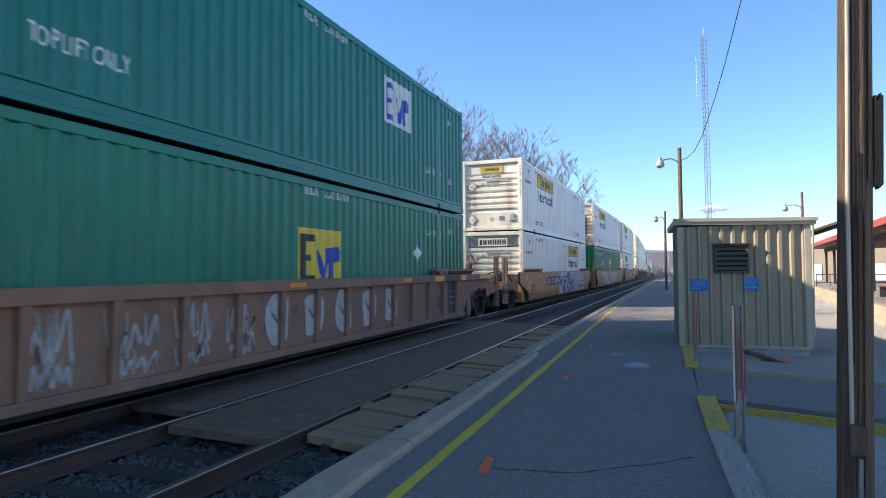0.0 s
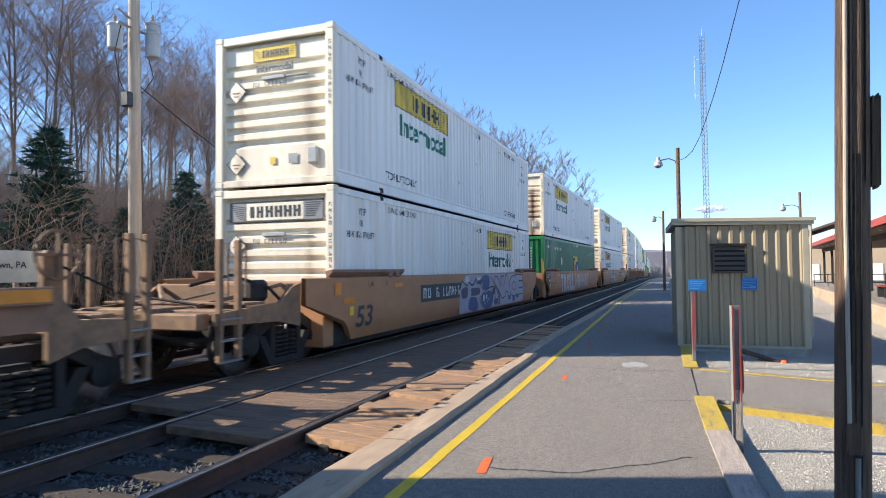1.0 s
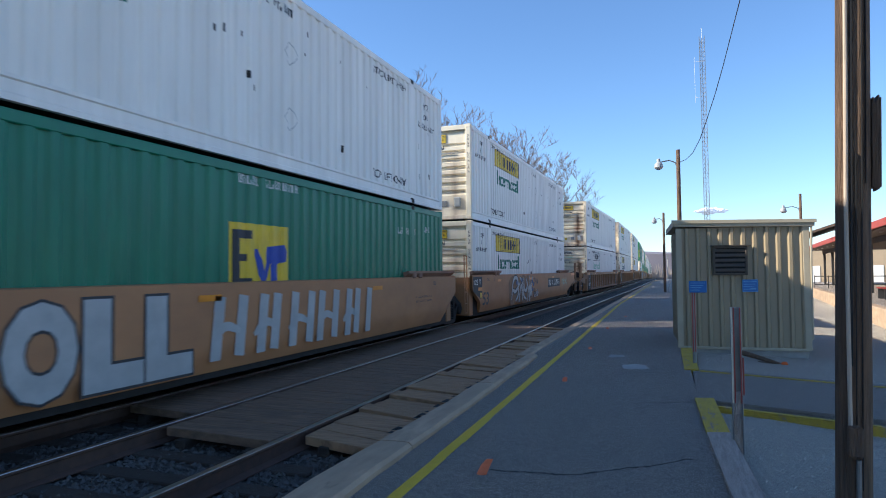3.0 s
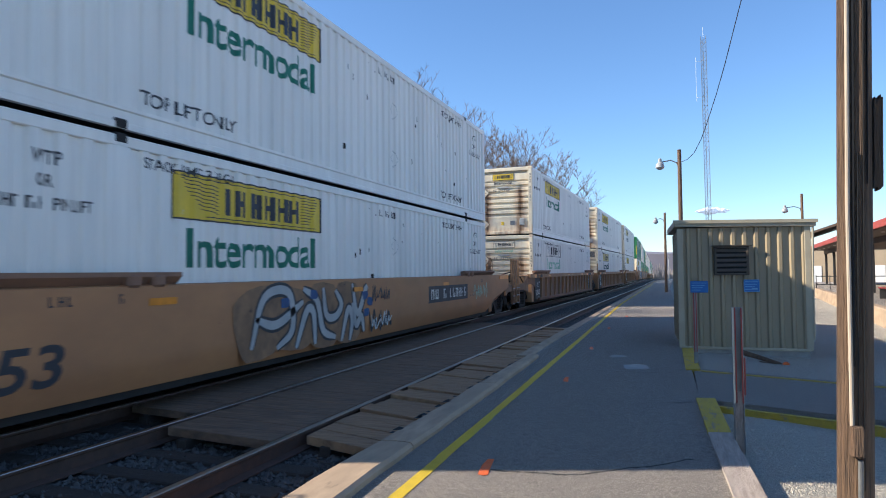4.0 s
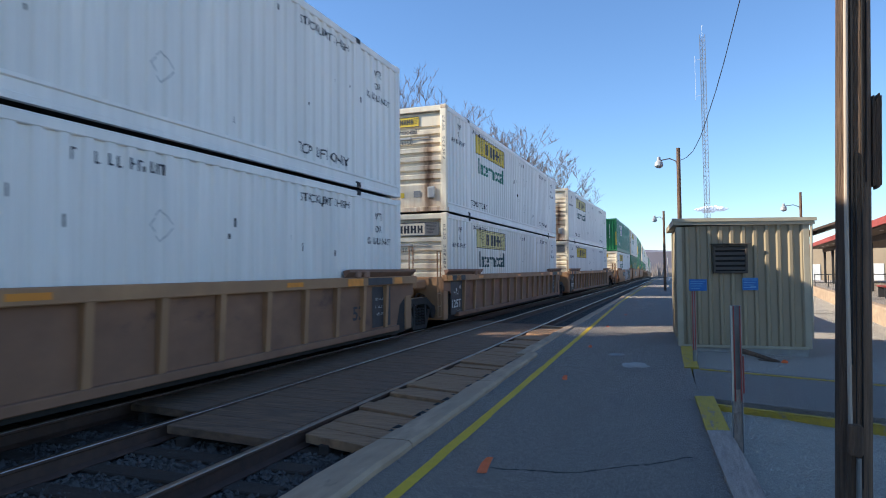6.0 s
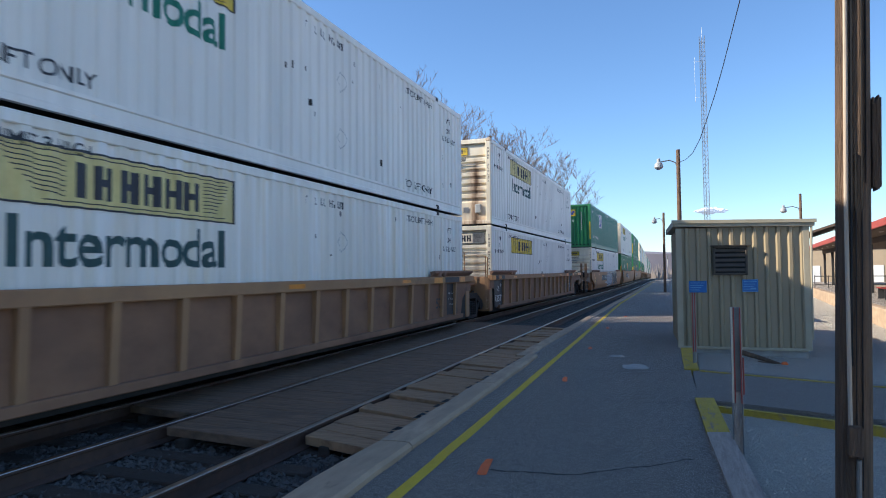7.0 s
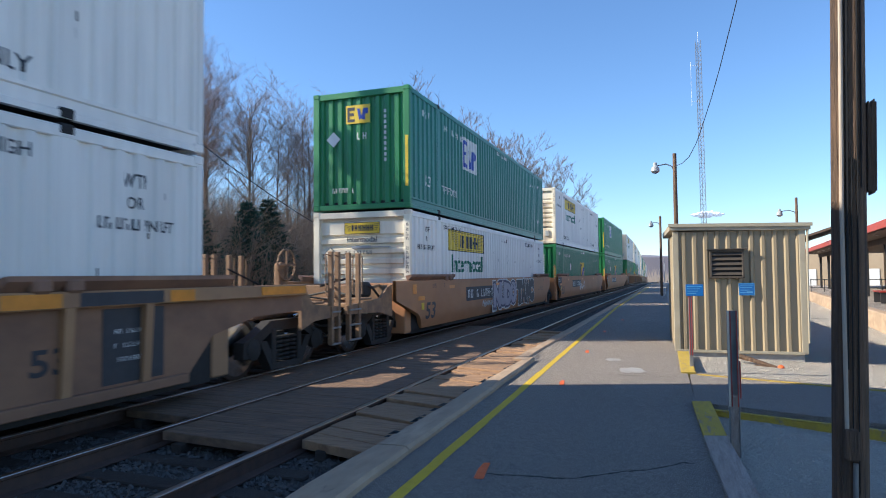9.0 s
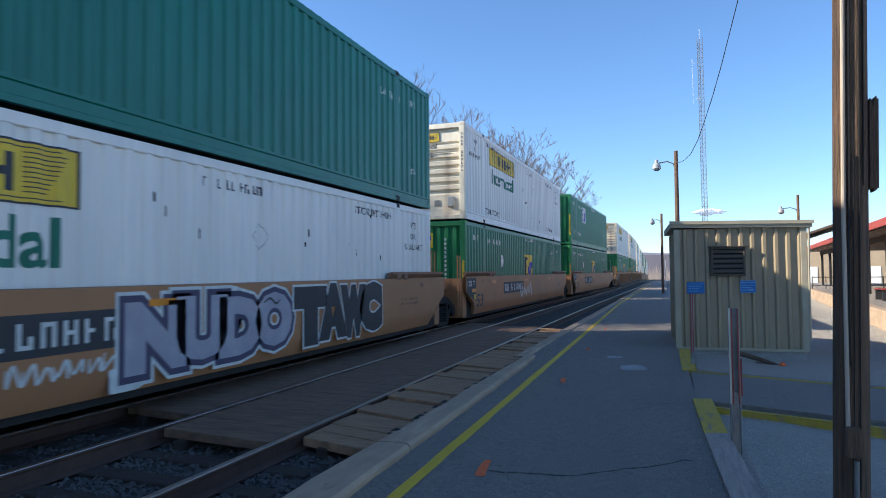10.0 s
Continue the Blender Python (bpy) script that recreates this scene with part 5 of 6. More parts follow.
def scatter(name, label, material, n, area, s0, s1, zf, seed, keep=lambda x, y: True):
    r = random.Random(seed)
    mb = Mb()
    base = [(1, 0, 0), (-1, 0, 0), (0, 1, 0), (0, -1, 0), (0, 0, 1), (0, 0, -1)]
    tri = [(0, 2, 4), (2, 1, 4), (1, 3, 4), (3, 0, 4), (2, 0, 5), (1, 2, 5), (3, 1, 5), (0, 3, 5)]
    for i in range(n):
        x, y = r.uniform(area[0], area[1]), area[2] + (area[3] - area[2]) * r.random() ** 1.5
        if not keep(x, y):
            continue
        s = r.uniform(s0, s1)
        a = r.uniform(0, 6.3)
        ca, sa = math.cos(a), math.sin(a)
        vs = []
        for p in base:
            q = [c * s * r.uniform(.7, 1.3) + s * r.uniform(-.35, .35) for c in p]
            vs.append((x + q[0] * ca - q[1] * sa, y + q[0] * sa + q[1] * ca, zf(x, y) + s * .25 + q[2] * .75))
        mb.add(vs, tri)
    me = mb.mesh(name, material, False)
    return tagged(new(name, me), label, "stones", kind="stuff")


scatter("ballast_stones", "loose grey ballast stones between the rails", M["stones"], 17000, (-6.5, -2.52, 1.2, 9.0), .012, .034, ground_z, 1, lambda x, y: min(abs(x - q) for q in (-3.48, -4.985, -6.2)) > .06 and (y < 5.6 or x < -6.2))
scatter("gravel_stones", "loose pale gravel in the parking bay", M["palestone"], 22000, (.5, 5.5, 2.5, 8.1), .004, .0115, ground_z, 2, lambda x, y: y < 8.15 - .37 * (x - .4))
scatter("gravel_stones", "loose pale gravel beside the shed", M["palestone"], 5000, (.3, 9, 9.8, 26), .006, .02, ground_z, 3, lambda x, y: y > 10.9 - .35 * x and not (0 < x < 2.45 and 13.4 < y < 16.2))


def timber(label, pts, z0, z1, cat, name="edging_timber", group="edging timbers"):
    th = thing(name, label, cat, group=group)
    for (quad, material, nm) in pts:
        part(nm, Mb().prism(quad, "z", z0, z1), material, th)
    return th


timber("grey landscape timber with a yellow painted end", [([(.36, 4.2), (.57, 4.2), (.46, 6.52), (.255, 6.47)], M["timber"], "bare_length"), ([(.255, 6.475), (.46, 6.525), (.41, 8.2), (.2, 8.15)], M["ytimber"], "painted_end")], -.2, .025, "timber")
timber("yellow painted timber beside the shed", [([(.12, 10.5), (.33, 10.55), (.3, 12.0), (.1, 11.95)], M["ytimber"], "painted_length"), ([(.1, 11.97), (.3, 12.02), (.29, 13.35), (.09, 13.3)], M["ytimber"], "painted_length")], -.2, .02, "timber")
timber("yellow painted parking kerb across the gravel", [([(.42, 7.98), (5.5, 6.12), (5.5, 6.18), (.42, 8.04)], M["ytimber"], "painted_length")], -.3, -.03, "kerb", "parking_kerb", "parking kerbs")
timber("faded yellow kerb along the walkway", [([(.34, 10.48), (6, 8.5), (6, 8.58), (.34, 10.58)], M["ytimber"], "painted_length")], -.2, -.004, "kerb", "parking_kerb", "parking kerbs")


# ---- the shed and what stands round it ----
def shed():
    x0, x1, y0, y1, zb, zt = .1, 2.36, 13.5, 16.4, .0, 2.36
    th = thing("shed", "tan ribbed metal equipment shed on a concrete base", "shed")
    part("foundation", Mb().box(x0 + .02, x1 - .0, y0 + .02, y1, -.4, zb, .015), M["conc"], th, "concrete foundation")
    for nm, ax, fixed, a, b, sg in (("front_wall", 0, y0, x0, x1, -1), ("side_wall", 1, x0, y0, y1, -1), ("side_wall", 1, x1, y0, y1, 1), ("back_wall", 0, y1, x0, x1, 1)):
        n = round((b - a) / .205)
        p = (b - a) / n
        prof = []
        for i in range(n):
            u = a + i * p
            prof += [(u, 0), (u + p * .5, 0), (u + p * .62, .038), (u + p * .86, .038), (u + p * .98, 0)]
        prof.append((b, 0))
        k = len(prof)
        pts = [(u, fixed + sg * (d - .038)) if ax == 0 else (fixed + sg * (d - .038), u) for u, d in prof]
        part(nm, Mb().add([(*q, zb) for q in pts] + [(*q, zt) for q in pts], [(i, i + 1, k + i + 1, k + i) for i in range(k - 1)]), M["shed"], th, "", False)
    for x in (x0, x1):
        part("corner_trim", Mb().box(x - .055, x + .055, y0 - .012, y0 + .07, zb - .01, zt, .006), M["shedtrim"], th)
    part("roof", Mb().prism([(x0 - .11, zt + .035), (x0 - .11, zt + .15), (x1 + .14, zt + .1), (x1 + .14, zt - .015)], "y", y0 - .055, y1 + .15), M["shedtrim"], th, "beige roof with a deep fascia")
    part("gutter", Mb().prism([(x0 - .13, zt + .1), (x0 - .13, zt + .165), (x1 + .17, zt + .115), (x1 + .17, zt + .05)], "y", y0 - .085, y0 - .052), M["shedtrim"], th, "beige gutter strip")
    part("base_flashing", Mb().box(x0 + .01, x1 - .01, y0 - .03, y0 - .005, zb - .02, zb + .035, .004), M["shedtrim"], th)
    part("downspout", Mb().tube([(x1 + .09, y0 - .02, zt - .02), (x1 + .075, y0 + .0, 1.6), (x1 + .07, y0, .2)], .022, 6), M["shedtrim"], th)
    vent = part("vent", Mb().box(.72, .76, y0 - .06, y0, 1.43, 1.99, .005).box(1.3, 1.34, y0 - .06, y0, 1.43, 1.99, .005).box(.72, 1.34, y0 - .06, y0, 1.43, 1.47, .005).box(.72, 1.34, y0 - .06, y0, 1.95, 1.99, .005).box(.67, 1.4, y0 - .1, y0, 1.99, 2.01, .004), M["louvre"], th, "brown louvred vent")
    part("backing", Mb().box(.74, 1.32, y0 - .02, y0 - .005, 1.45, 1.97), M["gap"], vent)
    for i in range(5):
        z = 1.5 + i * .096
        part("slat", Mb().prism([(y0 - .055, z), (y0 - .05, z - .006), (y0 - .02, z + .05), (y0 - .025, z + .056)], "x", .76, 1.3), M["louvre"], vent)
    th.matrix_basis = SHED
    return th


SHED = pose(.1, 13.5, 0, 0, 0, 3) @ pose(-.1, -13.5, 0)
shed()


def blue_sign(x, y, z, w, h, post=None):
    th = thing("sign_board" if post is None else "sign_post", "small blue station notice sign with white writing" + ("" if post is None else " on a steel post"), "sign")
    part("sign_face", Mb().box(x - w / 2, x + w / 2, y - .012, y, z - h / 2, z + h / 2, .006), M["signblue"], th)
    part("writing", flat_front([rect(x - w * .42, x + w * .42 - k * .03, z + h * .3 - k * h * .2, z + h * .345 - k * h * .2) for k in range(4)], y - .016), M["sky"], th)
    if post is None:
        part("sign_border", flat_front([([(x + a * w * .5, z + b * h * .5) for a, b in ((-.98, -.97), (.98, -.97), (.98, .97), (-.98, .97), (-.93, -.91), (.93, -.91), (.93, .91), (-.93, .91))], [(0, 1, 5, 4), (1, 2, 6, 5), (2, 3, 7, 6), (3, 0, 4, 7)]), rect(x, x + w * .36, z - h * .3, z - h * .17)], y - .015), M["sky"], th, "pale blue border")
    if post is not None:
        part("post", Mb().box(x - .1, x - .04, y + .0, y + .05, post, z + h / 2 - .02, .008), M["steel"], th)
        part("red_strip", Mb().box(x - .095, x - .08, y - .006, y, post + .35, z - h / 2), M["redp"], th)
        part("red_strip", Mb().box(x - .06, x - .045, y - .006, y, post + .35, z - h / 2), M["redp"], th)
    return th


def flat_front(shapes, y):
    mb = Mb()
    for pts, fs in shapes:
        mb.add([(a, y, b) for a, b in pts], [q[::-1] for q in fs])
    return mb


blue_sign(1.375, 13.485, 1.22, .28, .24).matrix_basis = SHED
blue_sign(.36, 11.2, 1.26, .27, .19, -.15)

bollard = thing("marker_post", "steel channel post with red and white reflective strips", "post", pose(.51, 6.28, 0) @ Matrix.Diagonal((.8, .8, 1, 1)))
part("channel", Mb().box(-.05, .05, .03, .04, -.2, 1.2, .003).box(-.055, -.043, -.04, .04, -.2, 1.2, .003).box(.043, .055, -.04, .04, -.2, 1.2, .003), M["steel"], bollard)
part("lower_wood", Mb().box(-.045, .045, -.03, .03, -.25, .45, .008), M["timber"], bollard)
part("reflective_strip", Mb().box(-.056, -.036, -.046, -.041, .35, 1.2), M["signw"], bollard, "white reflective strip")
part("reflective_strip", Mb().box(-.03, -.018, -.046, -.041, .35, 1.2), M["redp"], bollard, "red reflective strip")
part("reflective_strip", Mb().box(.034, .046, -.046, -.041, .35, 1.2), M["redp"], bollard, "red reflective strip")
part("side_strip", Mb().box(.056, .075, -.02, .03, .42, .75, .004), M["redp"], bollard, "red side strip")
log = thing("fallen_timber", "broken brown timber lying by the shed", "timber", pose(1.35, 12.7, -.12, 0, 6, -25))
part("log", Mb().tube([(-.35, 0, .12), (0, .02, .08), (.4, -.03, .03)], .05, 7, .035), M["pole"], log)
part("broken_end", Mb().box(.05, .5, -.1, -.02, -.03, .03, .015), M["pole"], log)
thing("traffic_cone_piece", "scrap of orange plastic on the gravel", "litter", pose(1.78, 12.5, -.13), shape=Mb().lathe([(.06, 0), (.05, .03), (.02, .05)], "z", 10), material=M["spray"])

# utility pole beside the camera
pole = thing("utility_pole", "dark weathered wooden utility pole with conduit", "pole", pose(1.085, 4.95, -.3, 0, 1.4, 0) @ Matrix.Diagonal((.88, .88, 1, 1)))
mb = Mb()
rp = random.Random(12)
n, lv = 22, 30
for i in range(lv):
    z = i * .33
    for k in range(n):
        a = 2 * math.pi * k / n
        r_ = .122 - .0022 * z + .006 * noise.noise((math.cos(a) * 4, math.sin(a) * 4, z * .25)) + .004 * noise.noise((math.cos(a) * 9, math.sin(a) * 9, z * .6))
        mb.v.append((r_ * math.cos(a), r_ * math.sin(a), z))
for i in range(lv - 1):
    for k in range(n):
        mb.f.append((i * n + k, i * n + (k + 1) % n, (i + 1) * n + (k + 1) % n, (i + 1) * n + k))
part("shaft", mb, M["pole"], pole)
part("drying_check", Mb().box(-.042, -.03, -.126, -.1, 1.2, 8.5).box(.03, .036, -.123, -.1, .4, 5.2).box(.06, .064, -.113, -.09, 2.4, 7.2).box(-.01, -.004, -.126, -.1, .3, 2.6), M["gap"], pole, "dark drying cracks")
part("conduit", Mb().tube([(-.05, -.135, .8), (-.072, -.122, 2.2), (-.076, -.116, 5), (-.07, -.11, 9)], .015, 10), M["palepole"], pole, "pale conduit")
part("junction_box", Mb().box(-.07, .02, -.2, -.1, .62, .82, .012), M["pole"], pole, "wooden-grey junction box")
part("lower_conduit", Mb().tube([(.0, -.15, .0), (.0, -.15, .6)], .018, 10), M["steel"], pole)
board = Mb()
for i in range(5):
    board.box(.118 + i * .012, .13 + i * .012, -.05, .05, 2.36 + rp.uniform(0, .03), 2.98 + rp.uniform(-.05, .03), .003)
part("split_board", board, M["pole"], pole, "split weathered board")


def lamp_post(x, y, h, reach, drop, r=.09):
    th = thing("lamp_post", "wooden lamp post with a gooseneck street lamp", "lamp post", pose(x, y, drift(y)[1]), group="platform lamp posts")
    part("post", Mb().tube([(0, 0, -.4), (0, 0, h * .5), (0, 0, h)], r * 1.1, 12, r * .85), M["pole"], th)
    z = h - drop
    part("arm", Mb().tube([(0, 0, z - .35), (-.1, 0, z - .05), (-reach * .45, 0, z + .06), (-reach, 0, z)], .025, 6), M["steel"], th)
    part("lamp_head", Mb().lathe([(.03, .16), (.07, .13), (.07, .02), (.15, -.06), (.17, -.2), (.12, -.26), (.02, -.3)], "z", 14, (-reach, 0, z)), M["grey"], th, "grey lamp head")
    return th


lp = lamp_post(.24, 26.2, 6.2, .72, .45, .085)
part("meter_box", Mb().box(-.3, -.1, -.12, .12, 2.5, 3.1, .03), M["grey"], lp)
lamp_post(-.6, 46, 5.45, .6, .45, .085)
lamp_post(6.7, 40, 5.7, .85, .75, .08)
wire = thing("overhead_cable", "black overhead cable sagging to the lamp post", "cable", shape=Mb().tube([(.26, 26.2, 5.7), (.5, 25.1, 5.62), (.71, 24, 5.66), (.92, 23, 5.95), (1.09, 22, 6.35), (1.3, 21, 6.92), (1.48, 20, 7.5), (1.75, 18, 8.5), (2.3, 13, 10.6), (3.2, 4, 13.4)], .012, 5), material=M["wire"])

# lattice mast far off
mast = thing("radio_mast", "tall thin red and white lattice radio mast", "mast", pose(14.3, 300, drift(300)[1] - .3, 0, -.35, 0))
legs = [(-1.1, -.65), (1.1, -.65), (0, 1.25)]
for x, y in legs:
    part("leg", Mb().tube([(x, y, 0), (x, y, 107)], .12, 5), M["steel"], mast)
lat = Mb()
for i in range(53):
    z = i * 2.0
    for a, b in ((0, 1), (1, 2), (2, 0)):
        lat.tube([(*legs[a], z), (*legs[b], z + 2)], .07, 3, cap=False)
        lat.tube([(*legs[a], z), (*legs[b], z)], .05, 3, cap=False)
part("lattice", lat, M["steel"], mast)
part("antenna", Mb().tube([(-3.3, 0, 78), (-3.3, 0, 98)], .06, 5), M["whitew"], mast)
for z in (80, 96):
    part("bracket", Mb().tube([(-3.3, 0, z), (0, 0, z)], .05, 4), M["whitew"], mast)
part("lightning_rod", Mb().tube([(0, 0, 106.5), (0, 0, 111)], .06, 4), M["whitew"], mast)

# station building and canopy across the yard
stn = thing("station_canopy", "low station canopy with red fascia and dark posts", "canopy")
ang = math.atan2(3.3, 33)
cm = pose(6.9, 25.9, 0, 0, 0, -math.degrees(ang))
def st(name, mb, material, label=""):
    ob = part(name, mb, material, stn, label)
    ob.matrix_basis = cm
    return ob
st("roof", Mb().prism([(0, 3.25), (5, 4.7), (10, 3.25), (10, 3.1), (5, 4.5), (0, 3.1)], "y", -12, 34), M["canopy"], "red shingled roof")
st("fascia", Mb().box(-.06, .02, -12, 34, 3.0, 3.27, .01), M["canopy"])
st("soffit", Mb().box(.05, 9.9, -11.9, 33.9, 2.98, 3.05), M["soffit"])
st("beam", Mb().box(1.1, 1.3, -11, 33, 2.7, 2.97, .01), M["soffit"])
for i in range(9):
    y = -10 + i * 5.3
    p = st("post", Mb().box(1.12, 1.28, y - .08, y + .08, .3, 2.72, .01), M["darkmetal"])
    st("brace", Mb().tube([(1.2, y, 2.0), (1.2, y + .8, 2.75)], .05, 5), M["darkmetal"])
for i in range(14):
    st("soffit_lamp", Mb().lathe([(.07, 2.975), (.08, 2.96), (.05, 2.95)], "z", 10, (.5, -9 + i * 3.2, 0)), M["whitew"])
yard = thing("yard_platform", "paved station platform with a pale kerb", "platform", kind="structure", shape=Mb().box(-.4, 14, -12, 40, -.3, .3, .03), material=M["asphalt"])
yard.matrix_basis = cm
thing("yard_kerb", "pale concrete kerb of the station platform", "kerb", kind="structure", shape=Mb().box(-.7, -.404, -12, 40, -.3, .31, .03), material=M["kerb"]).matrix_basis = cm
hall = thing("station_building", "tan station building behind the canopy", "building")
for nm, mb, m_ in (("wall", Mb().box(5, 9, 2, 30, .3, 3.0, .02), M["build"]), ("door", Mb().box(4.95, 5.0, 5, 6, .3, 2.4, .01), M["whitew"]), ("door", Mb().box(4.95, 5.0, 12, 13, .3, 2.4, .01), M["whitew"])):
    part(nm, mb, m_, hall).matrix_basis = cm
for i in range(4):
    part("window", Mb().box(4.96, 5.0, 15 + i * 3, 16.2 + i * 3, 1.2, 2.3, .01), M["darkmetal"], hall).matrix_basis = cm
barn = thing("warehouse", "plain tan gabled warehouse beyond the station", "building", pose(17, 78, -.8, 0, 0, -8))
part("wall", Mb().box(-7, 7, -4, 12, 0, 4.6, .02), M["build"], barn)
part("roof", Mb().prism([(-7.3, 4.5), (0, 7.0), (7.3, 4.5), (7.3, 4.7), (0, 7.25), (-7.3, 4.7)], "y", -4.3, 12.3), M["soffit"], barn)
part("door", Mb().box(-4.6, -2.4, -4.06, -4.0, 0, 2.6, .01), M["whitew"], barn)
part("door", Mb().box(1, 3, -4.06, -4.0, 0, 2.6, .01), M["whitew"], barn)
fence = thing("fence", "dark metal railing along the yard", "fence")
for i in range(24):
    part("fence_post", Mb().box(-.02, .02, -.02, .02, -.2, 1.0), M["darkmetal"], fence).matrix_basis = pose(8.2 + i * .7, 45 - i * .2, .1)
for z in (.55, 1.05):
    part("fence_rail", Mb().tube([(8.2, 45, z), (24.3, 40.4, z)], .025, 5), M["darkmetal"], fence)
tub = thing("planter", "teal round planter on the station platform", "planter", cm @ pose(-.05, -4.6, .3), shape=Mb().lathe([(.22, 0), (.3, .1), (.34, .5), (.36, .52), (.3, .5), (.28, .44)], "z", 18), material=M["tealp"])
for x, y in ((.6, -2.2), (.6, 3.5)):
    bench = thing("bench", "dark red station bench under the canopy", "bench", cm @ pose(x, y, .3))
    part("seat", Mb().box(-.25, .25, -.8, .8, .42, .47, .01), M["redp"], bench)
    part("backrest", Mb().box(.22, .28, -.8, .8, .5, .9, .01), M["redp"], bench)
    for yy in (-.7, .7):
        part("leg", Mb().box(-.22, .26, yy - .03, yy + .03, 0, .42, .008), M["darkmetal"], bench)
ysign = thing("sign_post", "small white notice on a leaning post", "sign", pose(6.2, 27.5, -.2, 0, 3, 0))
part("post", Mb().box(-.025, .025, -.025, .025, 0, 1.6), M["steel"], ysign)
part("sign_face", Mb().box(-.16, .16, -.035, -.028, .85, 1.35, .005), M["whitew"], ysign)
bus = thing("parked_van", "white van with a yellow band parked by the canopy", "van", cm @ pose(3.4, -5.5, .3))
part("body", Mb().prism([(-2.2, .35), (2.4, .35), (2.4, 1.1), (1.7, 1.25), (1.2, 2.05), (-2.2, 2.1)], "x", -.9, .9), M["whitew"], bus)
part("band", Mb().box(-.905, .905, -2.2, 2.3, .62, .92, .01), M["yellow"], bus)
for y in (-1.4, 1.5):
    for x in (-.85, .85):
        w = part("wheel", Mb().lathe([(.2, -.1), (.34, -.09), (.35, .09), (.2, .1)], "x", 18, (x, y, .35)), M["wire"], bus)
        part("rim", Mb().lathe([(.05, -.105), (.2, -.103), (.2, .103), (.05, .105)], "x", 14, (x, y, .35)), M["steel"], w)


# ---- across the tracks: pole, sign, woods ----
up = thing("power_pole", "silvery wooden power pole with grey transformers", "pole", pose(-12.1, 11.8, -.5, .3, -.5, 0))
part("shaft", Mb().tube([(0, 0, 0), (0, 0, 5), (0, 0, 11)], .165, 16, .12), M["palepole"], up)
for x, y, z in ((-.2, -.38, 7.35), (.22, .36, 7.55), (.28, .3, 7.3)):
    can = part("transformer", Mb().lathe([(.02, 0), (.15, 0), (.17, .03), (.17, .55), (.185, .56), (.185, .6), (.1, .66), (.02, .68)], "z", 18, (x, y, z)), M["grey"], up, "grey transformer can")
    part("bushing", Mb().lathe([(.03, .66), (.05, .7), (.03, .74), (.05, .78), (.02, .84)], "z", 10, (x, y, z)), M["kerb"], can)
part("cutout_box", Mb().box(-.1, .12, -.32, -.14, 6.0, 6.35, .02), M["darkmetal"], up)
part("bracket", Mb().tube([(0, -.5, 7.95), (0, .5, 7.95)], .03, 6).tube([(0, -.5, 8.3), (0, .2, 8.05)], .025, 6), M["steel"], up)
part("drop_wire", Mb().tube([(0, -.4, 7.9), (.05, -.62, 7.2), (0, -.45, 6.6), (0, -.2, 6.2)], .012, 5).tube([(0, .4, 7.5), (.05, .55, 6.9), (0, .3, 6.5), (0, .14, 6.4)], .012, 5), M["wire"], up)
thing("overhead_cable", "black service cable running down from the power pole", "cable", shape=Mb().tube([(-12.1, 11.8 + 9 * t, 6.1 - 3.6 * t + .8 * t * t) for t in [i / 10 for i in range(11)]], .014, 5), material=M["wire"])
thing("utility_pole", "thin grey wooden pole at the edge of the woods", "pole", pose(-14.2, 24.5, -.4), shape=Mb().tube([(0, 0, 0), (0, 0, 5.4)], .12, 10, .1), material=M["palepole"])
sg = thing("station_sign", "cream station name board on posts beside the far track", "sign", pose(-10.2, 0, -.35))
part("sign_face", Mb().box(-.03, .03, 4.6, 7.85, 1.75, 2.28, .008), M["signw"], sg)
part("lettering", flat([words("own, PA", 7.06, 1.97, .55, .13)], .036), M["ink"], sg, "dark lettering", False)
for y in (5.0, 7.5):
    part("post", Mb().box(-.09, -.035, y - .04, y + .04, 0, 2.3, .006), M["timber"], sg)


def bare_tree(h, seed, spread=.42, thick=.0095, thin=.0042, counts=(12, 6, 6, 4), dome=False):
    """Trunk and limbs, and a crown of fine twigs."""
    r = random.Random(seed)
    big, fine = Mb(), Mb()

    def limb(p, d, length, rad, level):
        pts, q = [p], Vector(p)
        dd = Vector(d)
        k = 4 if level < 2 else 3 if level < 3 else 2
        for i in range(k):
            dd = (dd + Vector((r.uniform(-1, 1), r.uniform(-1, 1), r.uniform(-.2, .5))) * ((.3 if dome else .16) if level else .05)).normalized()
            q = q + dd * length / k
            pts.append(q.copy())
        (big if level < 2 else fine).tube(pts, rad, 7 if level == 0 else 4 if level == 1 else 3, rad * (.35 if level else .3), cap=False)
        if level >= 4:
            return
        for i in range(counts[level]):
            t = r.uniform(.28, 1) if level == 0 else r.uniform(.15, 1)
            j = min(len(pts) - 2, int(t * (len(pts) - 1)))
            b = pts[j].lerp(pts[j + 1], t * (len(pts) - 1) - j)
            a = r.uniform(0, 6.3)
            side = Vector((math.cos(a), math.sin(a), r.uniform(-.1, .5)))
            if dome:
                side.z += .25
            nd = (dd * r.uniform(.5, 1.1) + side * (spread + .35 if level else spread * 1.6)).normalized()
            limb(b, nd, length * (r.uniform(.6, .78) if dome and level == 0 else r.uniform(.3, .48) if dome else r.uniform(.32, .55) * (1 - .3 * t if level == 0 else 1)), max(thin, rad * (.42 if level == 0 else .5) * (1.1 - .5 * t)), level + 1)
    limb(Vector((0, 0, -.3)), Vector((0, 0, 1)), h * (.55 if dome else .8), h * thick, 0)
    return big, fine


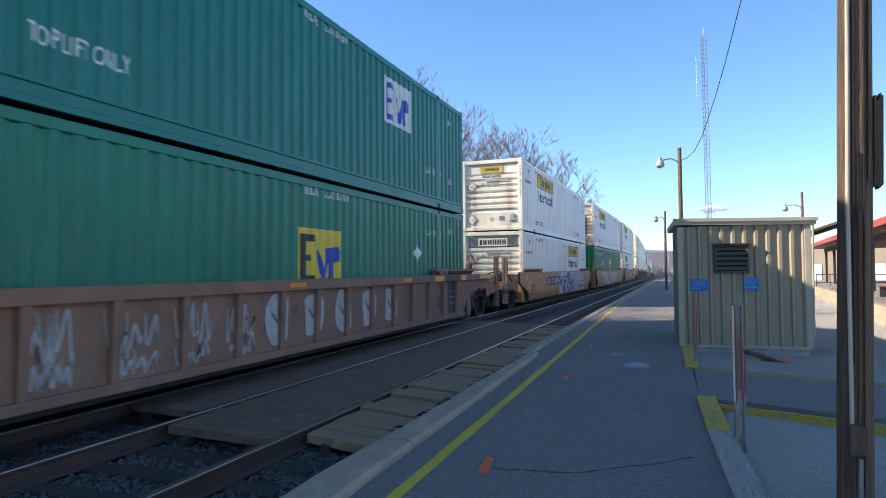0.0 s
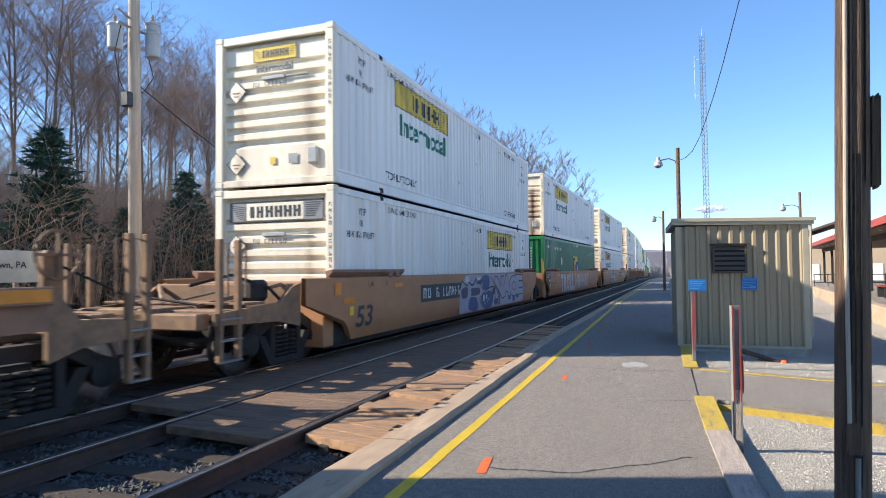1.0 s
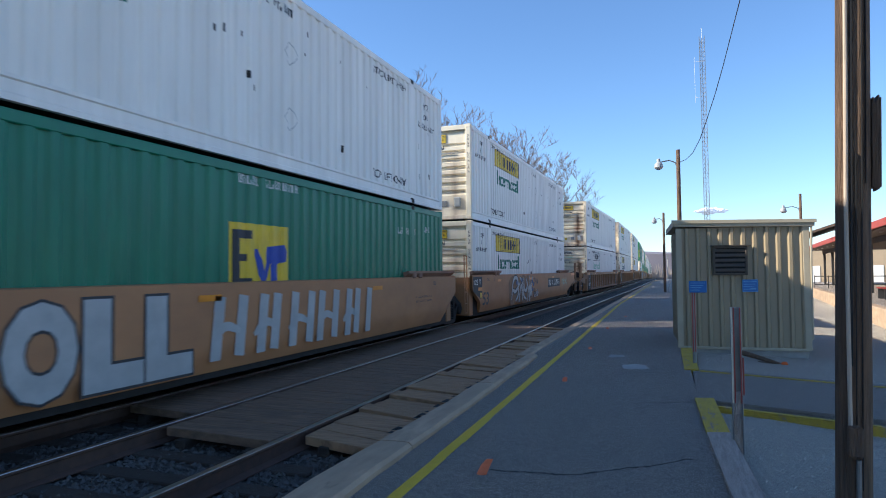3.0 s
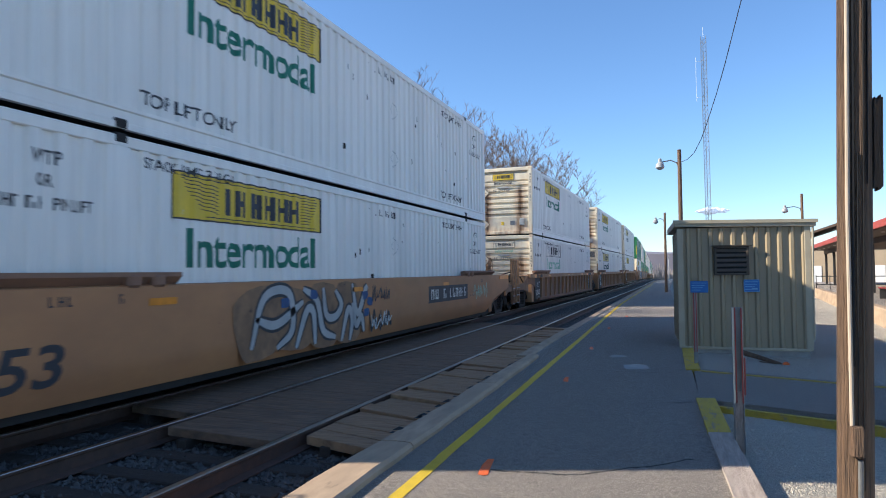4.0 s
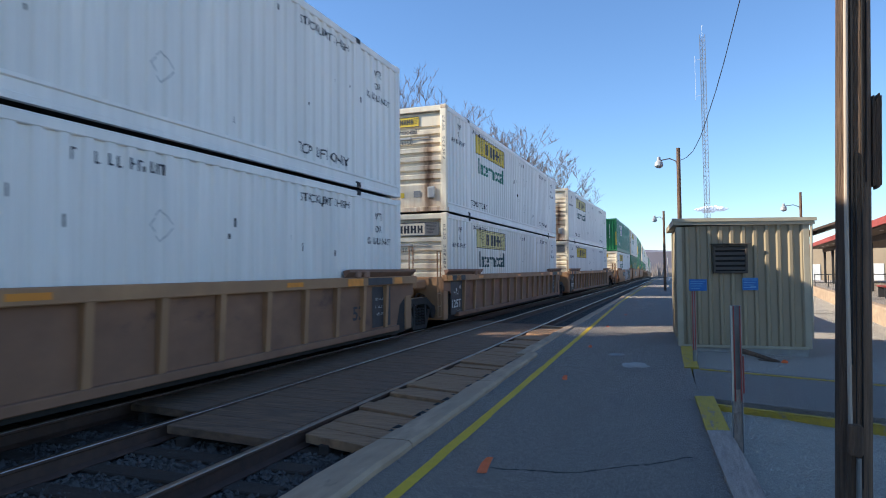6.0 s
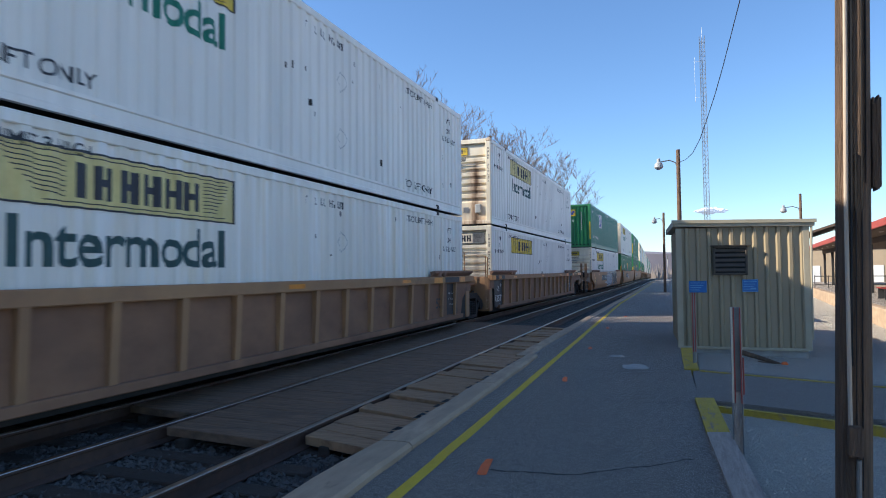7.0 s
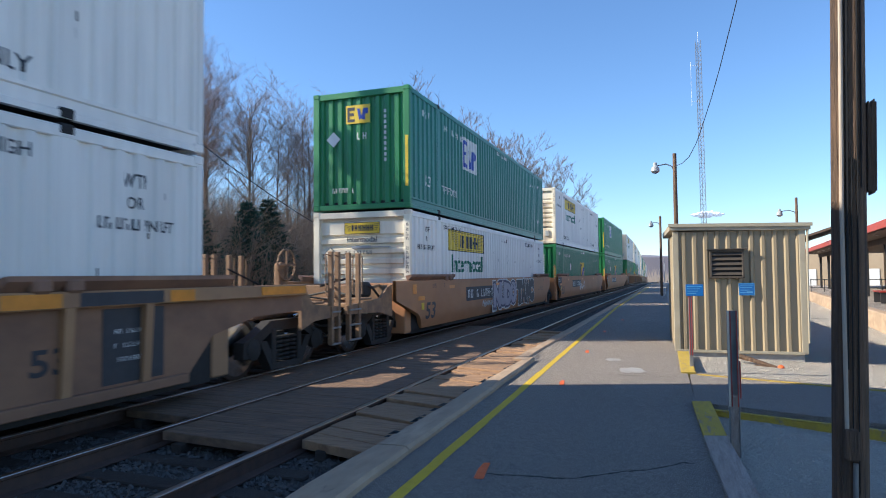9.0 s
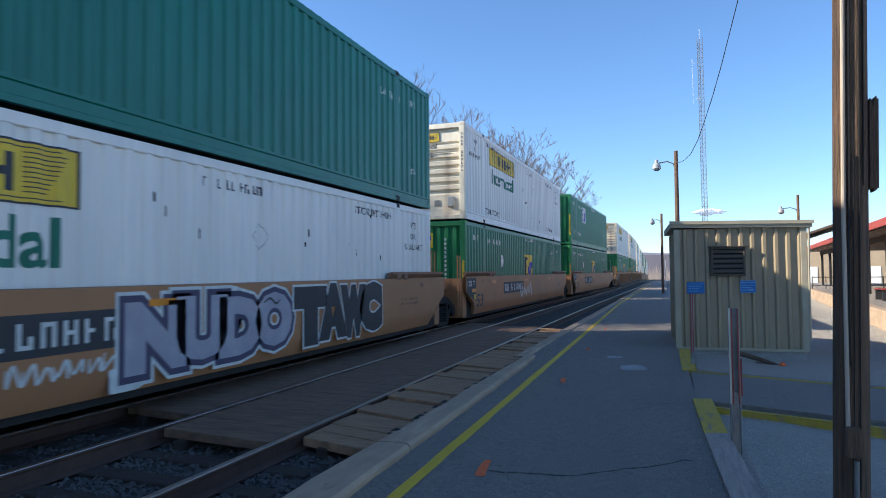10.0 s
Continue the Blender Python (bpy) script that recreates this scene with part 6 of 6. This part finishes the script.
TREES = []
for i in range(6):
    big, fine = bare_tree(10, 30 + i, .42 + .06 * (i % 3), .0066, .0034, (15, 7, 6, 4))
    TREES.append((big.mesh("trunk", M["bark"]), fine.mesh("crown", M["twig"], False)))


for i in range(3):
    big, fine = bare_tree(10, 60 + i, .5, .014, .0085, (18, 8, 7, 6), True)
    TREES.append((big.mesh("trunk", M["farbark"]), fine.mesh("crown", M["farbark"], False)))


def tree(x, y, h, k, turn):
    th = thing("tree", "tall bare winter tree with fine brown twigs", "tree", group="bare trees")
    for me, nm in zip(TREES[k], ("trunk", "crown")):
        ob = part(nm, me, me.materials[0], th)
    th.matrix_basis = pose(x, y, ground_z(x, y) - .1, 0, 0, turn) @ Matrix.Scale(h / 10, 4)


rw = random.Random(77)
for x, y, h in ((-15, 34.5, 13.2), (-16.5, 38, 14.5), (-18, 36, 13.4), (-15, 41, 13), (-15, 58.5, 17.2), (-15.5, 62, 16), (-14.5, 74.5, 18), (-17, 72, 16.5), (-19, 50, 12)):
    tree(x, y, h * .98, 6 + rw.randrange(3), rw.uniform(0, 360))
for i in range(60):
    y = rw.uniform(7, 36)
    x = -25 - rw.random() ** 1.3 * 16
    tree(x, y * 1.25 - 3, rw.uniform(10.5, 14.5) * (1.0 if y < 24 else .9), rw.randrange(6), rw.uniform(0, 360))
for i in range(34):
    tree(rw.uniform(-44, -15), rw.uniform(36, 130), rw.uniform(7, 10), rw.randrange(6), rw.uniform(0, 360))


def brush():
    r = random.Random(9)
    mb = Mb()
    for i in range(23000):
        y = r.uniform(5, 62)
        x = -13.6 - r.random() ** 1.2 * 18
        z = ground_z(x, y)
        h = r.uniform(.8, 4.0) + 2.6 * r.random() ** 3
        a, l = r.uniform(0, 6.3), r.uniform(.2, .9) * h
        p = [Vector((x, y, z)), Vector((x + math.cos(a) * l * .3, y + math.sin(a) * l * .3, z + h * .6)), Vector((x + math.cos(a) * l, y + math.sin(a) * l, z + h * r.uniform(.75, 1)))]
        mb.tube(p, r.uniform(.006, .018), 3, .003, cap=False)
    tagged(new("brush", mb.mesh("brush", M["brush"], False)), "dense dry brush and saplings on the hillside", "undergrowth", kind="stuff")


brush()


def spruce(h, seed):
    r = random.Random(seed)
    tr = Mb().tube([(0, 0, -.2), (0, 0, h)], .09, 7, .01)
    cr = Mb()
    for lv in range(26):
        z = .25 + (h - .35) * lv / 26
        reach = (h - z) * .42 + .1
        for b in range(14):
            a = r.uniform(0, 6.3)
            L = reach * r.uniform(.65, 1.15)
            d = Vector((math.cos(a), math.sin(a), -.15))
            for k in range(int(8 + L * 16)):
                t = r.uniform(.1, 1)
                p = Vector((0, 0, z)) + d * L * t + Vector((0, 0, .18 * L * t * t))
                s = Vector((r.uniform(-1, 1), r.uniform(-1, 1), r.uniform(-.5, .7))).normalized() * r.uniform(.14, .3)
                w = s.cross(Vector((r.uniform(-1, 1), r.uniform(-1, 1), r.uniform(-1, 1)))).normalized() * .045
                cr.add([p - w, p + w, p + d * .08 + s], [(0, 1, 2)])
    return tr, cr


SPR = [(a.mesh("trunk", M["bark"]), b.mesh("crown", M["spruce"], False)) for a, b in (spruce(5.6, 1), spruce(5.6, 2))]
for x, y, h, k in ((-15.6, 9.2, 5.8, 0), (-16, 12.6, 5.4, 1), (-15, 7.2, 5.5, 1), (-15.8, 17.6, 5.0, 0), (-16.2, 21.6, 4.6, 1), (-16.5, 23.5, 4.8, 0), (-15.4, 14.6, 3.6, 0)):
    th = thing("spruce_tree", "dark green spruce at the foot of the hillside", "tree", group="spruces")
    for me, nm in zip(SPR[k], ("trunk", "crown")):
        part(nm, me, me.materials[0], th)
    th.matrix_basis = pose(x, y, ground_z(x, y) - .2, 0, 0, 50 * k + y * 20) @ Matrix.Scale(h / 5.6, 4)

# distance
puff = bmesh.new()
rc = random.Random(21)
for i in range(60):
    u = rc.uniform(-1, 1) ** 3 * .4 + rc.uniform(-.6, .6)
    bmesh.ops.create_icosphere(puff, subdivisions=2, radius=1, matrix=Matrix.Translation((132 + 62 * u, 2500 + rc.uniform(-15, 15), 212 + rc.uniform(-5, 9) * (1 - u * u))) @ Matrix.Diagonal((rc.uniform(5, 13), 8, rc.uniform(3, 9) * (1.1 - u * u), 1)))
cloud_mesh = bpy.data.meshes.new("backdrop_cloud")
puff.to_mesh(cloud_mesh)
puff.free()
# a faint glow stands in for sunlight and lifts the dark undersides
M["cloud"].node_tree.nodes["Principled BSDF"].inputs["Emission Color"].default_value = (.82, .88, 1, 1)
M["cloud"].node_tree.nodes["Principled BSDF"].inputs["Emission Strength"].default_value = .22
cloud_mesh.materials.append(M["cloud"])
tagged(new("backdrop_cloud", cloud_mesh), "small flat white cloud low over the ridge", "cloud", kind="structure")
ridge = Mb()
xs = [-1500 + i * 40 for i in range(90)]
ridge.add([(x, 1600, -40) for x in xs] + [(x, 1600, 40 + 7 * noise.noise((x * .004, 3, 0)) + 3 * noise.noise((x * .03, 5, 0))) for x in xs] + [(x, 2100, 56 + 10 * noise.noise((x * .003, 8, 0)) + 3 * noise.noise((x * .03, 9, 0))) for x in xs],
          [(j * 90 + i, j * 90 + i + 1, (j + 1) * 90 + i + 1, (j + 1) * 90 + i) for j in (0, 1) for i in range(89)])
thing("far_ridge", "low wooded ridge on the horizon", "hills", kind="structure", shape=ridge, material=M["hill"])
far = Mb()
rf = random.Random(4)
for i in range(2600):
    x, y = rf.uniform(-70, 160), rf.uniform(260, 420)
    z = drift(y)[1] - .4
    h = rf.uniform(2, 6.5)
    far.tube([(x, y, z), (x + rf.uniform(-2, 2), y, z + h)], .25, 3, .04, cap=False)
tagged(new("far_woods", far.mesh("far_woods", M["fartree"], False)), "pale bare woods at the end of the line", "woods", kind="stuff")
sig = thing("railway_signal", "small dark signal mast far down the line", "signal", pose(-1.5, 170, drift(170)[1]))
part("mast", Mb().tube([(0, 0, 0), (0, 0, 6)], .1, 6), M["grey"], sig)
part("signal_head", Mb().lathe([(.5, -.05), (.55, 0), (.5, .05)], "x", 14, (0, 0, 5.5)), M["darkmetal"], sig)

motions()
